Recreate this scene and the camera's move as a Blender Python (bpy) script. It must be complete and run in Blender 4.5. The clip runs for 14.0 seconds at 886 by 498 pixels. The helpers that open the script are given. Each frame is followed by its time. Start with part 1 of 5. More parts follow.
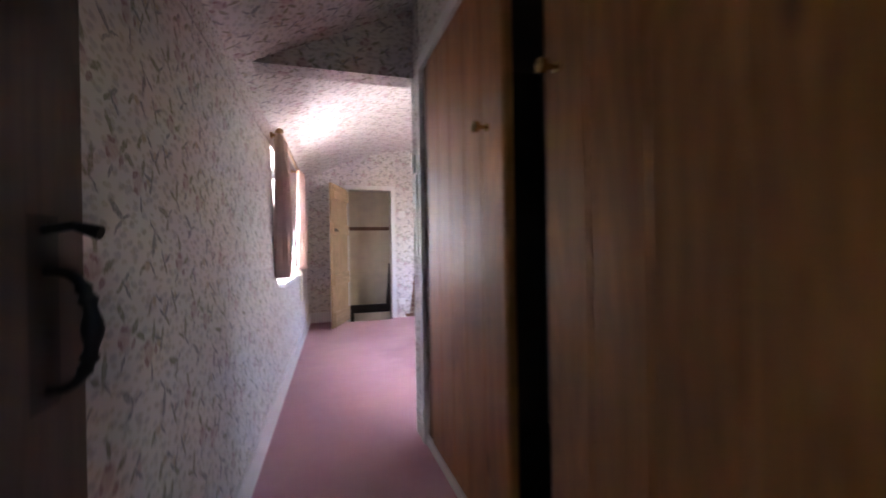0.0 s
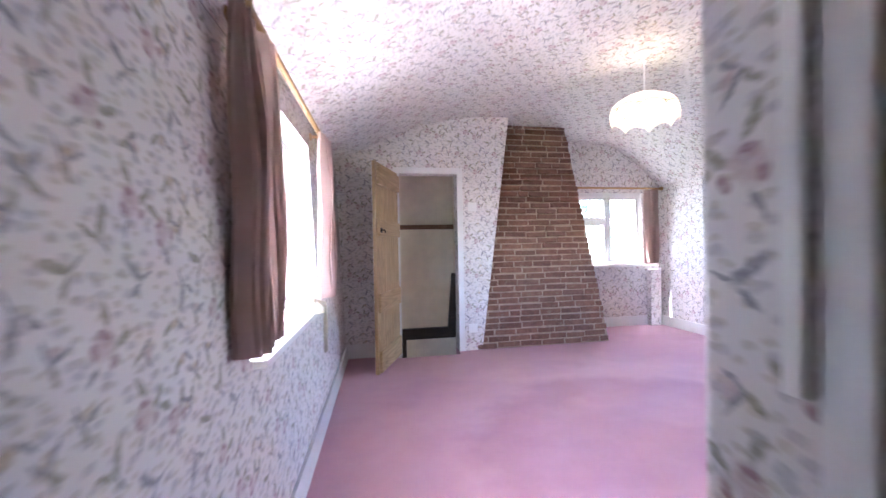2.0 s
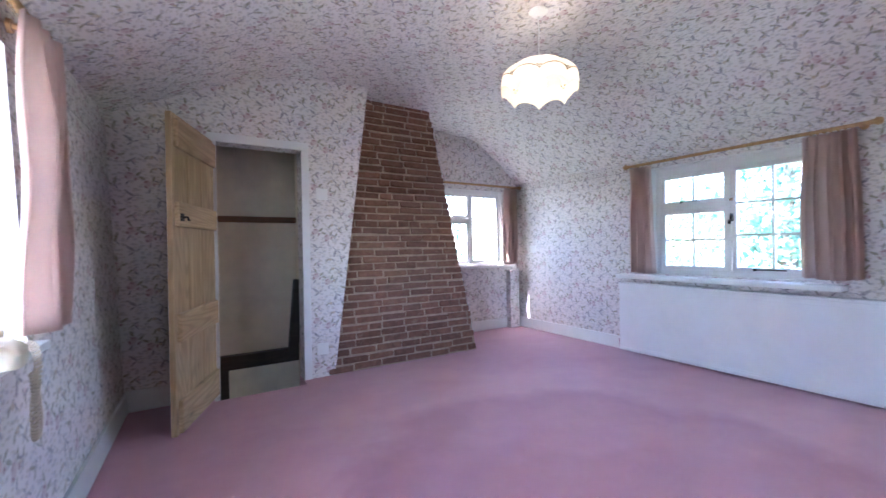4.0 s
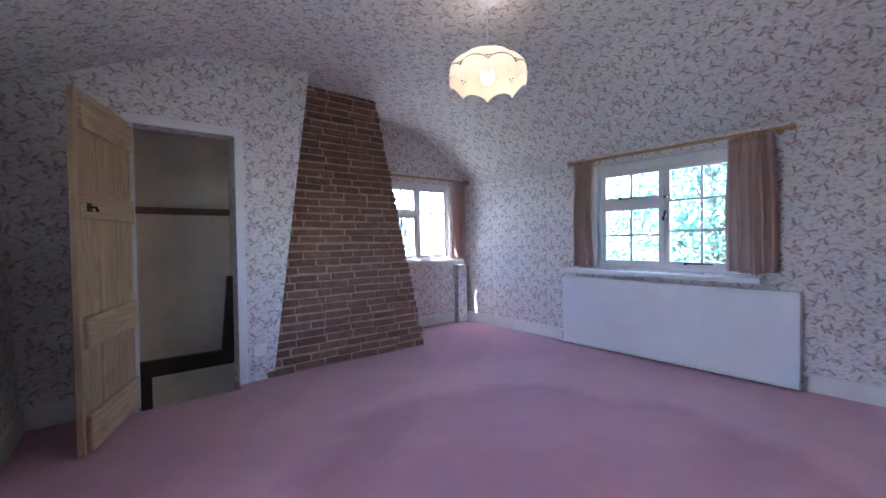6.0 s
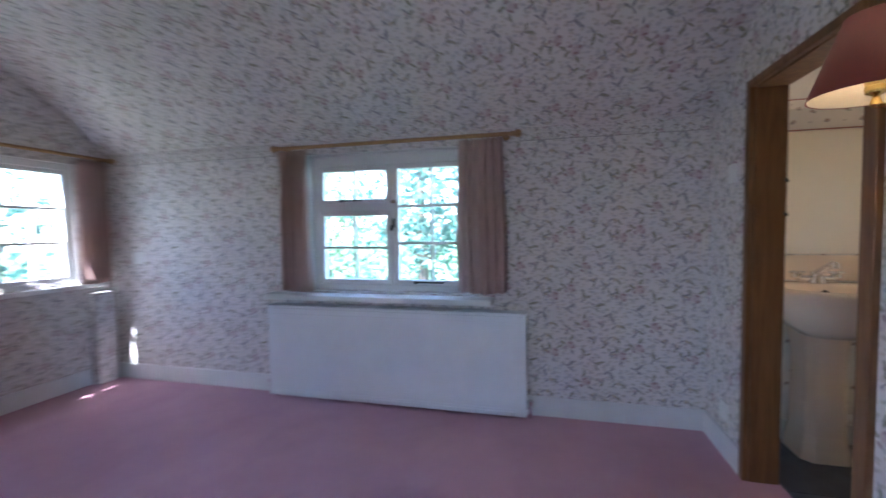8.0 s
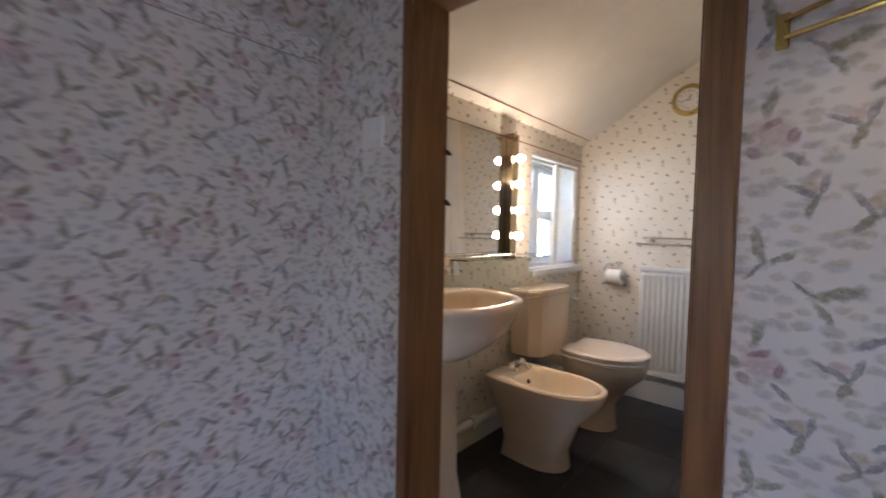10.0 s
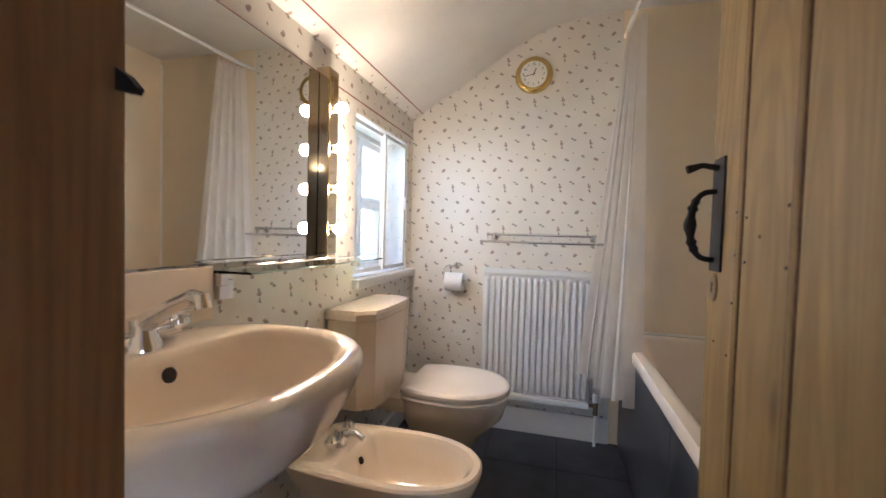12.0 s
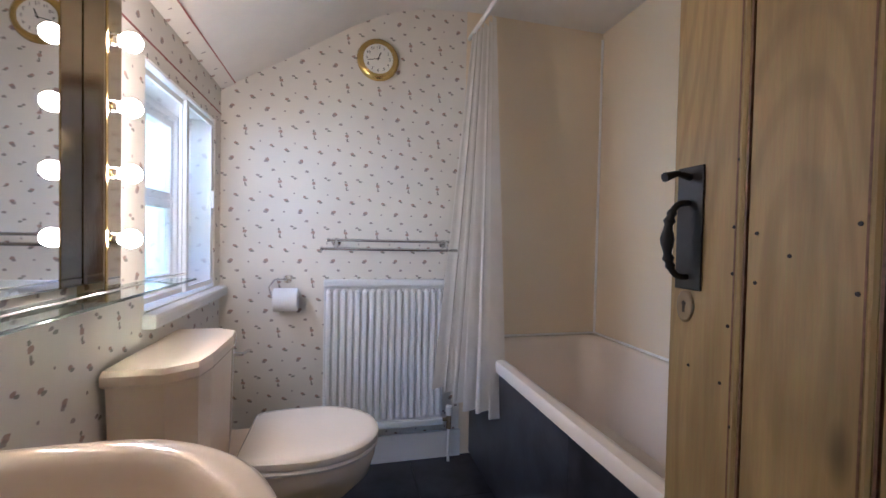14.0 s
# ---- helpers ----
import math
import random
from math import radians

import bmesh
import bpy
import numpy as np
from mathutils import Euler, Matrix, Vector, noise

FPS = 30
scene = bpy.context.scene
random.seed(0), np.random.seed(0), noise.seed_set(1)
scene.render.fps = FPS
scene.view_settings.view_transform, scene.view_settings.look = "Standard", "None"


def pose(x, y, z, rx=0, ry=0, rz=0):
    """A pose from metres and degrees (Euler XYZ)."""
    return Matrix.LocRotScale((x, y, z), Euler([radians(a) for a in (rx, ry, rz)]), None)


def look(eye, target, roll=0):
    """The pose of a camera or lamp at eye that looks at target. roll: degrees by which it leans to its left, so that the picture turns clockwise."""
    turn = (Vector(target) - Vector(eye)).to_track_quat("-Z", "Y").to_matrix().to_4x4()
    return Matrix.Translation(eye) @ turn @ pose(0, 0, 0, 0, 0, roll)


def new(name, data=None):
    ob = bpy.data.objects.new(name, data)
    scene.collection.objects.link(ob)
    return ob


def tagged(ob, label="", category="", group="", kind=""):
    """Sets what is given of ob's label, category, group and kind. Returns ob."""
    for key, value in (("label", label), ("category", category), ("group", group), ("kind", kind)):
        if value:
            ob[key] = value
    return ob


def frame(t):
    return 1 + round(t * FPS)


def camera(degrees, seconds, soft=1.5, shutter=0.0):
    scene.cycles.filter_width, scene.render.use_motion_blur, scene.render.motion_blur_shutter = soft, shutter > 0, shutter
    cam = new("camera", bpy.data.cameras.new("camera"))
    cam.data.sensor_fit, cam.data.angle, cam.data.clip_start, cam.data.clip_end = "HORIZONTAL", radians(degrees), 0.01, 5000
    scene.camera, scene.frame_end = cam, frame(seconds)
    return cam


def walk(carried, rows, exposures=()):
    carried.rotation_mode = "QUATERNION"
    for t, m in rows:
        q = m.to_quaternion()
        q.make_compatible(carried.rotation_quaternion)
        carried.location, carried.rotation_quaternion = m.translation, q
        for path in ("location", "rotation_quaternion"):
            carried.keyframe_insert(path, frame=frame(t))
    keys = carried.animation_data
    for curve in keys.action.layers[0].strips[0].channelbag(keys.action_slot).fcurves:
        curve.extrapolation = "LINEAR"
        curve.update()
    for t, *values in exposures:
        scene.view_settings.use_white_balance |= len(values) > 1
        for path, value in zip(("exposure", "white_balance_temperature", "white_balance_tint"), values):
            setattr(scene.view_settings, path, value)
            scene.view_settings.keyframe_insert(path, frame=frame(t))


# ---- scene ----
cam = camera(94.1, 14.0, soft=1.5, shutter=0.5)
PATH = [
    (0, (0.179, 0.011, 0.914), (0.77, 1.922, 0.912), -1.0),
    (0.5, (0.15, 0.438, 1.007), (0.519, 2.403, 0.993), -0.7),
    (1, (0.191, 0.846, 1.01), (0.472, 2.826, 1.004), -1.2),
    (1.5, (0.223, 1.231, 1.018), (0.494, 3.213, 1.009), -1.2),
    (2, (0.265, 1.63, 1.023), (0.642, 3.594, 1.004), -1.1),
    (2.5, (0.302, 1.977, 1.011), (0.794, 3.916, 1.003), -0.9),
    (3, (0.338, 2.2, 0.987), (1.081, 4.056, 0.976), -1.1),
    (3.5, (0.41, 2.316, 0.977), (1.316, 4.099, 0.971), -1.1),
    (4, (0.406, 2.354, 0.978), (1.471, 4.047, 0.964), -0.9),
    (6.3, (0.478, 2.438, 0.979), (1.785, 3.951, 0.932), -0.9),
    (6.5, (0.521, 2.477, 0.976), (1.87, 3.953, 0.926), -1.0),
    (7, (0.779, 2.587, 1.015), (2.336, 3.84, 0.944), -1.0),
    (7.5, (1.039, 2.735, 1.051), (2.801, 3.678, 0.976), -0.6),
    (8, (1.368, 2.873, 1.11), (3.308, 3.351, 1.018), -0.7),
    (8.5, (1.742, 2.919, 1.123), (3.736, 2.84, 0.997), -0.4),
    (8.8, (1.963, 2.928, 1.118), (3.918, 2.52, 1.007), 0.2),
    (9, (2.098, 2.92, 1.119), (4.001, 2.316, 1.007), 0.2),
    (9.2, (2.22, 2.915, 1.113), (4.044, 2.102, 1.003), 0.5),
    (11.3, (2.902, 2.324, 1.054), (3.557, 0.436, 0.976), 1.5),
    (11.5, (2.927, 2.257, 1.056), (3.56, 0.362, 0.978), 1.7),
    (12, (3.05, 2.147, 1.05), (3.57, 0.217, 0.981), 1.6),
    (12.5, (3.168, 2.044, 1.039), (3.417, 0.061, 0.972), 1.6),
    (13, (3.254, 1.942, 1.061), (3.215, -0.057, 1.004), 1.4),
    (13.5, (3.304, 1.9, 1.068), (2.985, -0.074, 1.021), 1.4),
    (14, (3.331, 1.867, 1.072), (2.859, -0.076, 1.027), 1.2),
]
walk(cam, [(t, look(eye, target, roll)) for t, eye, target, roll in PATH],
     exposures=[(0.0, 5.95, 6250, 25), (0.5, 6.0, 6250, 25), (1.0, 6.0, 6200, 25), (2.0, 5.95, 5600, 22), (2.5, 5.7, 5350, 19), (3.0, 5.65, 5300, 17), (4.0, 5.3, 5300, 17),
                (6.5, 4.6, 5150, 19), (7.0, 4.58, 5150, 18), (8.0, 4.25, 5250, 15), (9.2, 4.1, 5750, 17), (11.3, 4.75, 5350, 14), (12.0, 4.6, 5300, 14), (12.5, 4.48, 5250, 14), (13.0, 4.42, 5020, 16), (14.0, 4.33, 4820, 18)])

# ---- world and light ----
SUN_TO = Vector((-0.55, 0.24, 1.0)).normalized()
world = bpy.data.worlds.new("world")
scene.world = world
world.use_nodes = True
wn = world.node_tree
sky = wn.nodes.new("ShaderNodeTexSky")
sky.sky_type = "NISHITA"
sky.sun_disc = False
sky.sun_elevation = math.asin(SUN_TO.z)
sky.sun_rotation = math.atan2(SUN_TO.x, SUN_TO.y)
back = wn.nodes["Background"]
wn.links.new(sky.outputs["Color"], back.inputs["Color"])
back.inputs["Strength"].default_value = 0.15

sun = new("sun", bpy.data.lights.new("sun", "SUN"))
sun.data.energy, sun.data.angle, sun.data.color = 3.6, radians(0.5), (1.0, 0.96, 0.9)
sun.matrix_world = look((0, 0, 20) , Vector((0, 0, 20)) - SUN_TO)


def window_portal(eye, target, width, height):
    """Guides the sky's light through one window opening; gives off none itself."""
    lamp = new("window_portal", bpy.data.lights.new("window_portal", "AREA"))
    lamp.data.shape, lamp.data.size, lamp.data.size_y = "RECTANGLE", width, height
    lamp.data.cycles.is_portal = True
    lamp.matrix_world = look(eye, target)
    return lamp


window_portal((-0.45, 3.47, 1.15), (1.0, 3.47, 1.15), 1.3, 1.0)
window_portal((4.17, 3.85, 1.17), (3.0, 3.85, 1.17), 1.2, 0.95)
window_portal((3.17, 6.24, 1.18), (3.17, 5.5, 1.18), 0.95, 0.9)

# added fill lamp in the head of the bathroom window's opening, boosting the sky's light
sky_lamp = new("bathroom_window_fill", bpy.data.lights.new("bathroom_window_fill", "AREA"))
sky_lamp.data.shape, sky_lamp.data.size, sky_lamp.data.size_y = "RECTANGLE", 0.56, 0.14
sky_lamp.data.energy, sky_lamp.data.color, sky_lamp.data.spread = 0.13, (0.84, 0.92, 1.0), radians(130)
sky_lamp.matrix_world = look((4.03, 0.29, 1.475), (3.23, 0.10, 1.10))


# ---- materials ----
def material(name):
    m = bpy.data.materials.new(name)
    m.use_nodes = True
    t = m.node_tree
    return m, t, t.nodes["Principled BSDF"]


def node(t, kind, **sets):
    n = t.nodes.new(kind)
    for key, value in sets.items():
        n.inputs[key.replace("_", " ")].default_value = value
    return n


def math_node(t, op, a, b=None):
    n = t.nodes.new("ShaderNodeMath")
    n.operation = op
    for slot, v in ((0, a), (1, b)):
        if v is None:
            continue
        if isinstance(v, (int, float)):
            n.inputs[slot].default_value = v
        else:
            t.links.new(v, n.inputs[slot])
    return n.outputs[0]


def ramp(t, fac, stops, constant=False):
    n = t.nodes.new("ShaderNodeValToRGB")
    n.color_ramp.interpolation = "CONSTANT" if constant else "LINEAR"
    e = n.color_ramp.elements
    while len(e) < len(stops):
        e.new(0.5)
    for el, (pos, col) in zip(e, stops):
        el.position, el.color = pos, (*col, 1)
    t.links.new(fac, n.inputs["Fac"])
    return n.outputs["Color"]


def mix(t, fac, a, b, blend="MIX"):
    n = t.nodes.new("ShaderNodeMix")
    n.data_type, n.blend_type = "RGBA", blend
    for slot, v in ((0, fac), (6, a), (7, b)):
        if isinstance(v, (int, float)):
            n.inputs[slot].default_value = v
        elif isinstance(v, tuple):
            n.inputs[slot].default_value = (*v, 1)
        else:
            t.links.new(v, n.inputs[slot])
    return n.outputs[2]


def bump(t, height, bsdf, strength=0.2, distance=0.002):
    n = node(t, "ShaderNodeBump", Strength=strength, Distance=distance)
    t.links.new(height, n.inputs["Height"])
    t.links.new(n.outputs[0], bsdf.inputs["Normal"])


def position(t, scale=(1, 1, 1), rot=(0, 0, 0), local=False):
    """World or object coordinates in metres, stretched."""
    g = t.nodes.new("ShaderNodeTexCoord") if local else t.nodes.new("ShaderNodeNewGeometry")
    m = t.nodes.new("ShaderNodeMapping")
    m.inputs["Scale"].default_value, m.inputs["Rotation"].default_value = scale, rot
    t.links.new(g.outputs["Object"] if local else g.outputs["Position"], m.inputs["Vector"])
    return m.outputs[0]


def noise_tex(t, vec, scale, detail=4, rough=0.55):
    n = node(t, "ShaderNodeTexNoise", Scale=scale, Detail=detail, Roughness=rough)
    t.links.new(vec, n.inputs["Vector"])
    return n


def plain(name, color, rough=0.5, metal=0.0, vary=0.12, scale=6.0, bump_by=0.05, fine=90.0, coat=0.0):
    """A surface of one paint with stains and grain at two scales."""
    m, t, b = material(name)
    vec = position(t)
    big, small = noise_tex(t, vec, scale), noise_tex(t, vec, fine, 3)
    dark = tuple(c * (1 - vary) for c in color)
    light = tuple(min(1, c * (1 + vary * 0.5)) for c in color)
    col = ramp(t, big.outputs["Fac"], [(0.3, dark), (0.7, light)])
    t.links.new(mix(t, 0.10, col, small.outputs["Color"], "OVERLAY"), b.inputs["Base Color"])
    b.inputs["Metallic"].default_value = metal
    t.links.new(math_node(t, "MULTIPLY_ADD", big.outputs["Fac"], 0.12), b.inputs["Roughness"])
    b.inputs["Roughness"].links[0].from_node.inputs[2].default_value = max(0.02, rough - 0.06)
    b.inputs["Coat Weight"].default_value = coat
    if bump_by:
        bump(t, small.outputs["Fac"], b, bump_by)
    return m


def paper_motifs():
    """One repeat of the floral paper: soft ovals (centre of the motif, own place, turn, half sizes) for each printed colour."""
    r = random.Random(21)
    wide, high = 0.37, 0.335
    spots = []
    while len(spots) < 14:
        c, best = None, -1
        for _ in range(14):
            p = (r.uniform(0, wide), r.uniform(0, high))
            near = min([math.hypot(min(abs(p[0] - q[0]), wide - abs(p[0] - q[0])), min(abs(p[1] - q[1]), high - abs(p[1] - q[1]))) for q in spots] or [1])
            if near > best:
                c, best = p, near
        spots.append(c)
    inks = {"olive": [], "slate": [], "pink": [], "wine": [], "ochre": []}

    def dab(ink, c, a, d, turn, long, short):
        inks[ink].append((c, (c[0] + d * math.cos(a), c[1] + d * math.sin(a)), turn, long, short))
    for k, c in enumerate(spots):
        a = r.uniform(0, 6.28)
        kind = k % 6
        if kind == 0:
            dab("pink", c, 0, 0, a, 0.027, 0.021)
            dab("wine", c, a + 0.8, 0.015, a + 2.2, 0.014, 0.006)
            dab("wine", c, a + 2.9, 0.021, a + 1.2, 0.011, 0.007)
            dab("wine", c, a - 1.4, 0.034, a, 0.012, 0.008)
            for w in (-0.5, 0.9):
                dab("olive", c, a + w, 0.044, a + w + 0.4, 0.021, 0.008)
            dab("slate", c, a + 3.6, 0.044, a + 3.3, 0.017, 0.005)
        elif kind in (1, 4):
            dab("slate", c, a, 0.010, a + 0.3, 0.024, 0.0048)
            dab("slate", c, a + 2.4, 0.016, a + 1.7, 0.016, 0.0048)
            dab("olive", c, a + 4.4, 0.019, a + 4.9, 0.017, 0.006)
            dab("ochre" if kind == 1 else "pink", c, a + 1.2, 0.008, a, 0.011, 0.009)
        elif kind in (2, 5):
            ink = "slate" if k % 2 else "olive"
            dab(ink, c, a, 0.012, a + 0.2, 0.030, 0.0085)
            dab(ink, c, a + 2.2, 0.022, a + 1.5, 0.019, 0.0055)
            dab("slate", c, a - 2.3, 0.026, a - 2.0, 0.018, 0.0036)
        else:
            dab("ochre" if k % 4 else "wine", c, 0, 0, a, 0.013, 0.010)
            dab("olive", c, a, 0.025, a + 0.5, 0.019, 0.0065)
            dab("slate", c, a + 2.6, 0.025, a + 2.0, 0.018, 0.005)
    return inks, wide, high


def wallpaper(name="floral wallpaper", zoom=1.0, bold=1.0):
    """Off-white paper printed with roses, daisies, leaf sprays and buds in one repeat of about half a metre."""
    m, t, b = material(name)
    g = t.nodes.new("ShaderNodeNewGeometry")
    pos, nor = t.nodes.new("ShaderNodeSeparateXYZ"), t.nodes.new("ShaderNodeSeparateXYZ")
    t.links.new(g.outputs["Position"], pos.inputs[0])
    t.links.new(g.outputs["True Normal"], nor.inputs[0])
    flat = math_node(t, "GREATER_THAN", math_node(t, "ABSOLUTE", nor.outputs[2]), 0.6)
    side = math_node(t, "MAXIMUM", flat, math_node(t, "GREATER_THAN", math_node(t, "ABSOLUTE", nor.outputs[0]), 0.7))

    def pick(fac, a, c):
        return math_node(t, "ADD", math_node(t, "MULTIPLY", fac, a), math_node(t, "MULTIPLY", math_node(t, "SUBTRACT", 1.0, fac), c))
    uv = t.nodes.new("ShaderNodeCombineXYZ")
    t.links.new(pick(side, pos.outputs[1], pos.outputs[0]), uv.inputs[0])
    t.links.new(pick(flat, pos.outputs[0], pos.outputs[2]), uv.inputs[1])
    scaled = t.nodes.new("ShaderNodeVectorMath")
    scaled.operation = "SCALE"
    scaled.inputs["Scale"].default_value = zoom
    t.links.new(uv.outputs[0], scaled.inputs[0])
    wob = noise_tex(t, position(t), 62, 4)
    warp = t.nodes.new("ShaderNodeVectorMath")
    warp.operation = "MULTIPLY_ADD"
    t.links.new(wob.outputs["Color"], warp.inputs[0])
    warp.inputs[1].default_value = (0.015, 0.015, 0)
    t.links.new(scaled.outputs[0], warp.inputs[2])
    inks, wide, high = paper_motifs()

    def local(c):
        n = t.nodes.new("ShaderNodeVectorMath")
        n.operation = "WRAP"
        t.links.new(warp.outputs[0], n.inputs[0])
        n.inputs[1].default_value = (c[0] + wide / 2, c[1] + high / 2, 1)
        n.inputs[2].default_value = (c[0] - wide / 2, c[1] - high / 2, -1)
        return n.outputs[0]

    def printed(dabs):
        out = None
        for c, p, turn, long, short in dabs:
            mp = t.nodes.new("ShaderNodeMapping")
            mp.vector_type = "TEXTURE"
            mp.inputs["Location"].default_value = (p[0], p[1], 0)
            mp.inputs["Rotation"].default_value = (0, 0, turn)
            mp.inputs["Scale"].default_value = (long, short, 1)
            t.links.new(local(c), mp.inputs["Vector"])
            ln = t.nodes.new("ShaderNodeVectorMath")
            ln.operation = "LENGTH"
            t.links.new(mp.outputs[0], ln.inputs[0])
            out = ln.outputs["Value"] if out is None else math_node(t, "MINIMUM", out, ln.outputs["Value"])
        n = t.nodes.new("ShaderNodeMapRange")
        n.inputs["From Min"].default_value, n.inputs["From Max"].default_value = 0.68, 1.20
        n.inputs["To Min"].default_value, n.inputs["To Max"].default_value = 1, 0
        t.links.new(out, n.inputs["Value"])
        return n.outputs[0]
    brush = noise_tex(t, position(t), 130, 3)
    stroke = ramp(t, brush.outputs["Fac"], [(0.36, (0.62, 0.62, 0.62)), (0.62, (1, 1, 1))])
    col = ramp(t, noise_tex(t, position(t), 3).outputs["Fac"], [(0.3, (0.675, 0.63, 0.605)), (0.7, (0.745, 0.70, 0.675))])
    for scale, shift, colour in ((19.0, 0.0, (0.33, 0.305, 0.325)), (25.0, 3.7, (0.42, 0.36, 0.27))):
        v = node(t, "ShaderNodeTexVoronoi", Scale=scale)
        v.voronoi_dimensions = "2D"
        mp = t.nodes.new("ShaderNodeMapping")
        mp.inputs["Location"].default_value, mp.inputs["Rotation"].default_value, mp.inputs["Scale"].default_value = (shift, shift, 0), (0, 0, 0.6 + shift), (1.0, 1.9, 1.0)
        t.links.new(warp.outputs[0], mp.inputs["Vector"])
        t.links.new(mp.outputs[0], v.inputs["Vector"])
        small = ramp(t, v.outputs["Distance"], [(0.15, (0.54, 0.54, 0.54)), (0.31, (0, 0, 0))])
        col = mix(t, math_node(t, "MULTIPLY", small, stroke), col, colour)
    for ink, weight, colour in (("pink", 0.75, (0.50, 0.355, 0.36)), ("ochre", 0.8, (0.44, 0.34, 0.22)), ("olive", 0.9, (0.235, 0.22, 0.145)),
                                ("slate", 0.85, (0.205, 0.195, 0.22)), ("wine", 0.85, (0.30, 0.165, 0.18))):
        fac = math_node(t, "MULTIPLY", math_node(t, "MULTIPLY", printed(inks[ink]), stroke), min(1.0, weight * bold))
        col = mix(t, fac, col, colour)
    t.links.new(col, b.inputs["Base Color"])
    b.inputs["Roughness"].default_value = 0.75
    bump(t, noise_tex(t, position(t), 25, 5).outputs["Fac"], b, 0.12, 0.004)
    return m


def sprig_paper(name, axis):
    """Cream bathroom paper with a diagonal lattice of small sprigs; axis: the wall's horizontal run."""
    m, t, b = material(name)
    g = t.nodes.new("ShaderNodeNewGeometry")
    sep = t.nodes.new("ShaderNodeSeparateXYZ")
    t.links.new(g.outputs["Position"], sep.inputs[0])
    run, up = sep.outputs["XY".index(axis)], sep.outputs[2]
    wob = noise_tex(t, position(t), 140, 2)
    def lattice(du, dv, radius_u, radius_v):
        u = math_node(t, "MULTIPLY", math_node(t, "ADD", run, 10 + du), 1 / 0.144)
        v = math_node(t, "MULTIPLY", math_node(t, "ADD", up, 10 + dv), 1 / 0.224)
        fu = math_node(t, "SUBTRACT", math_node(t, "FRACT", u), 0.5)
        fv = math_node(t, "SUBTRACT", math_node(t, "FRACT", v), 0.5)
        a, c = math_node(t, "DIVIDE", fu, 0.92 * radius_u / 0.144), math_node(t, "DIVIDE", fv, 0.92 * radius_v / 0.224)
        d = math_node(t, "ADD", math_node(t, "MULTIPLY", a, a), math_node(t, "MULTIPLY", c, c))
        d = math_node(t, "ADD", d, math_node(t, "MULTIPLY", math_node(t, "SUBTRACT", wob.outputs["Fac"], 0.5), 2.9))
        return math_node(t, "LESS_THAN", d, 1.0)
    col = ramp(t, noise_tex(t, position(t), 4).outputs["Fac"], [(0.3, (0.70, 0.655, 0.58)), (0.7, (0.77, 0.725, 0.65))])
    green, rust, mauve = (0.19, 0.185, 0.15), (0.31, 0.175, 0.135), (0.25, 0.20, 0.19)
    for du, dv, ru, rv, c in ((0.0, -0.004, 0.009, 0.008, rust), (-0.003, -0.016, 0.005, 0.006, green), (0.001, 0.014, 0.004, 0.010, green), (0.004, 0.020, 0.006, 0.004, mauve),
                              (0.052, -0.029, 0.008, 0.005, mauve), (0.064, -0.021, 0.009, 0.005, green), (0.061, 0.046, 0.004, 0.004, mauve),
                              (0.106, 0.060, 0.008, 0.006, rust), (0.112, 0.066, 0.008, 0.004, green), (0.025, 0.077, 0.009, 0.007, rust), (0.032, 0.083, 0.009, 0.005, green),
                              (0.018, -0.094, 0.0045, 0.0045, mauve), (0.090, -0.100, 0.010, 0.008, rust), (0.085, -0.093, 0.009, 0.007, mauve), (0.115, -0.055, 0.009, 0.006, mauve)):
        col = mix(t, math_node(t, "MULTIPLY", lattice(du, dv, ru, rv), 0.82), col, c)
    t.links.new(col, b.inputs["Base Color"])
    b.inputs["Roughness"].default_value = 0.6
    bump(t, noise_tex(t, position(t), 60).outputs["Fac"], b, 0.06)
    return m


def pine(name, light, dark, along="Z", rough=0.42, knots=1.0, rings=0.38):
    m, t, b = material(name)
    stretch = {"X": (1.2, 17, 17), "Y": (17, 1.2, 17), "Z": (17, 17, 1.2)}[along]
    vec = position(t, stretch, local=True)
    info = t.nodes.new("ShaderNodeObjectInfo")
    shift = t.nodes.new("ShaderNodeVectorMath")
    shift.operation = "ADD"
    t.links.new(vec, shift.inputs[0])
    t.links.new(math_node(t, "MULTIPLY", info.outputs["Random"], 37.0), shift.inputs[1])
    grain = noise_tex(t, shift.outputs[0], 2.2, 6, 0.65)
    fine = noise_tex(t, shift.outputs[0], 14, 3)
    col = ramp(t, grain.outputs["Fac"], [(0.32, dark), (0.5, tuple((a + c) / 2 for a, c in zip(light, dark))), (0.68, light)])
    sawn = position(t, {"X": (0.8, 7, 7), "Y": (7, 0.8, 7), "Z": (7, 7, 0.8)}[along], local=True)
    sh3 = t.nodes.new("ShaderNodeVectorMath")
    sh3.operation = "ADD"
    t.links.new(sawn, sh3.inputs[0])
    t.links.new(math_node(t, "MULTIPLY", info.outputs["Random"], 51.0), sh3.inputs[1])
    year = math_node(t, "SINE", math_node(t, "MULTIPLY", noise_tex(t, sh3.outputs[0], 0.9, 1, 0.3).outputs["Fac"], 120.0))
    late = ramp(t, math_node(t, "MULTIPLY_ADD", year, 0.5), [(0.0, (0, 0, 0)), (0.55, (0.12, 0.12, 0.12)), (0.95, (1, 1, 1))])
    late.node.inputs["Fac"].links[0].from_node.inputs[2].default_value = 0.5
    col = mix(t, math_node(t, "MULTIPLY", late, rings), col, tuple(c * 0.62 for c in dark))
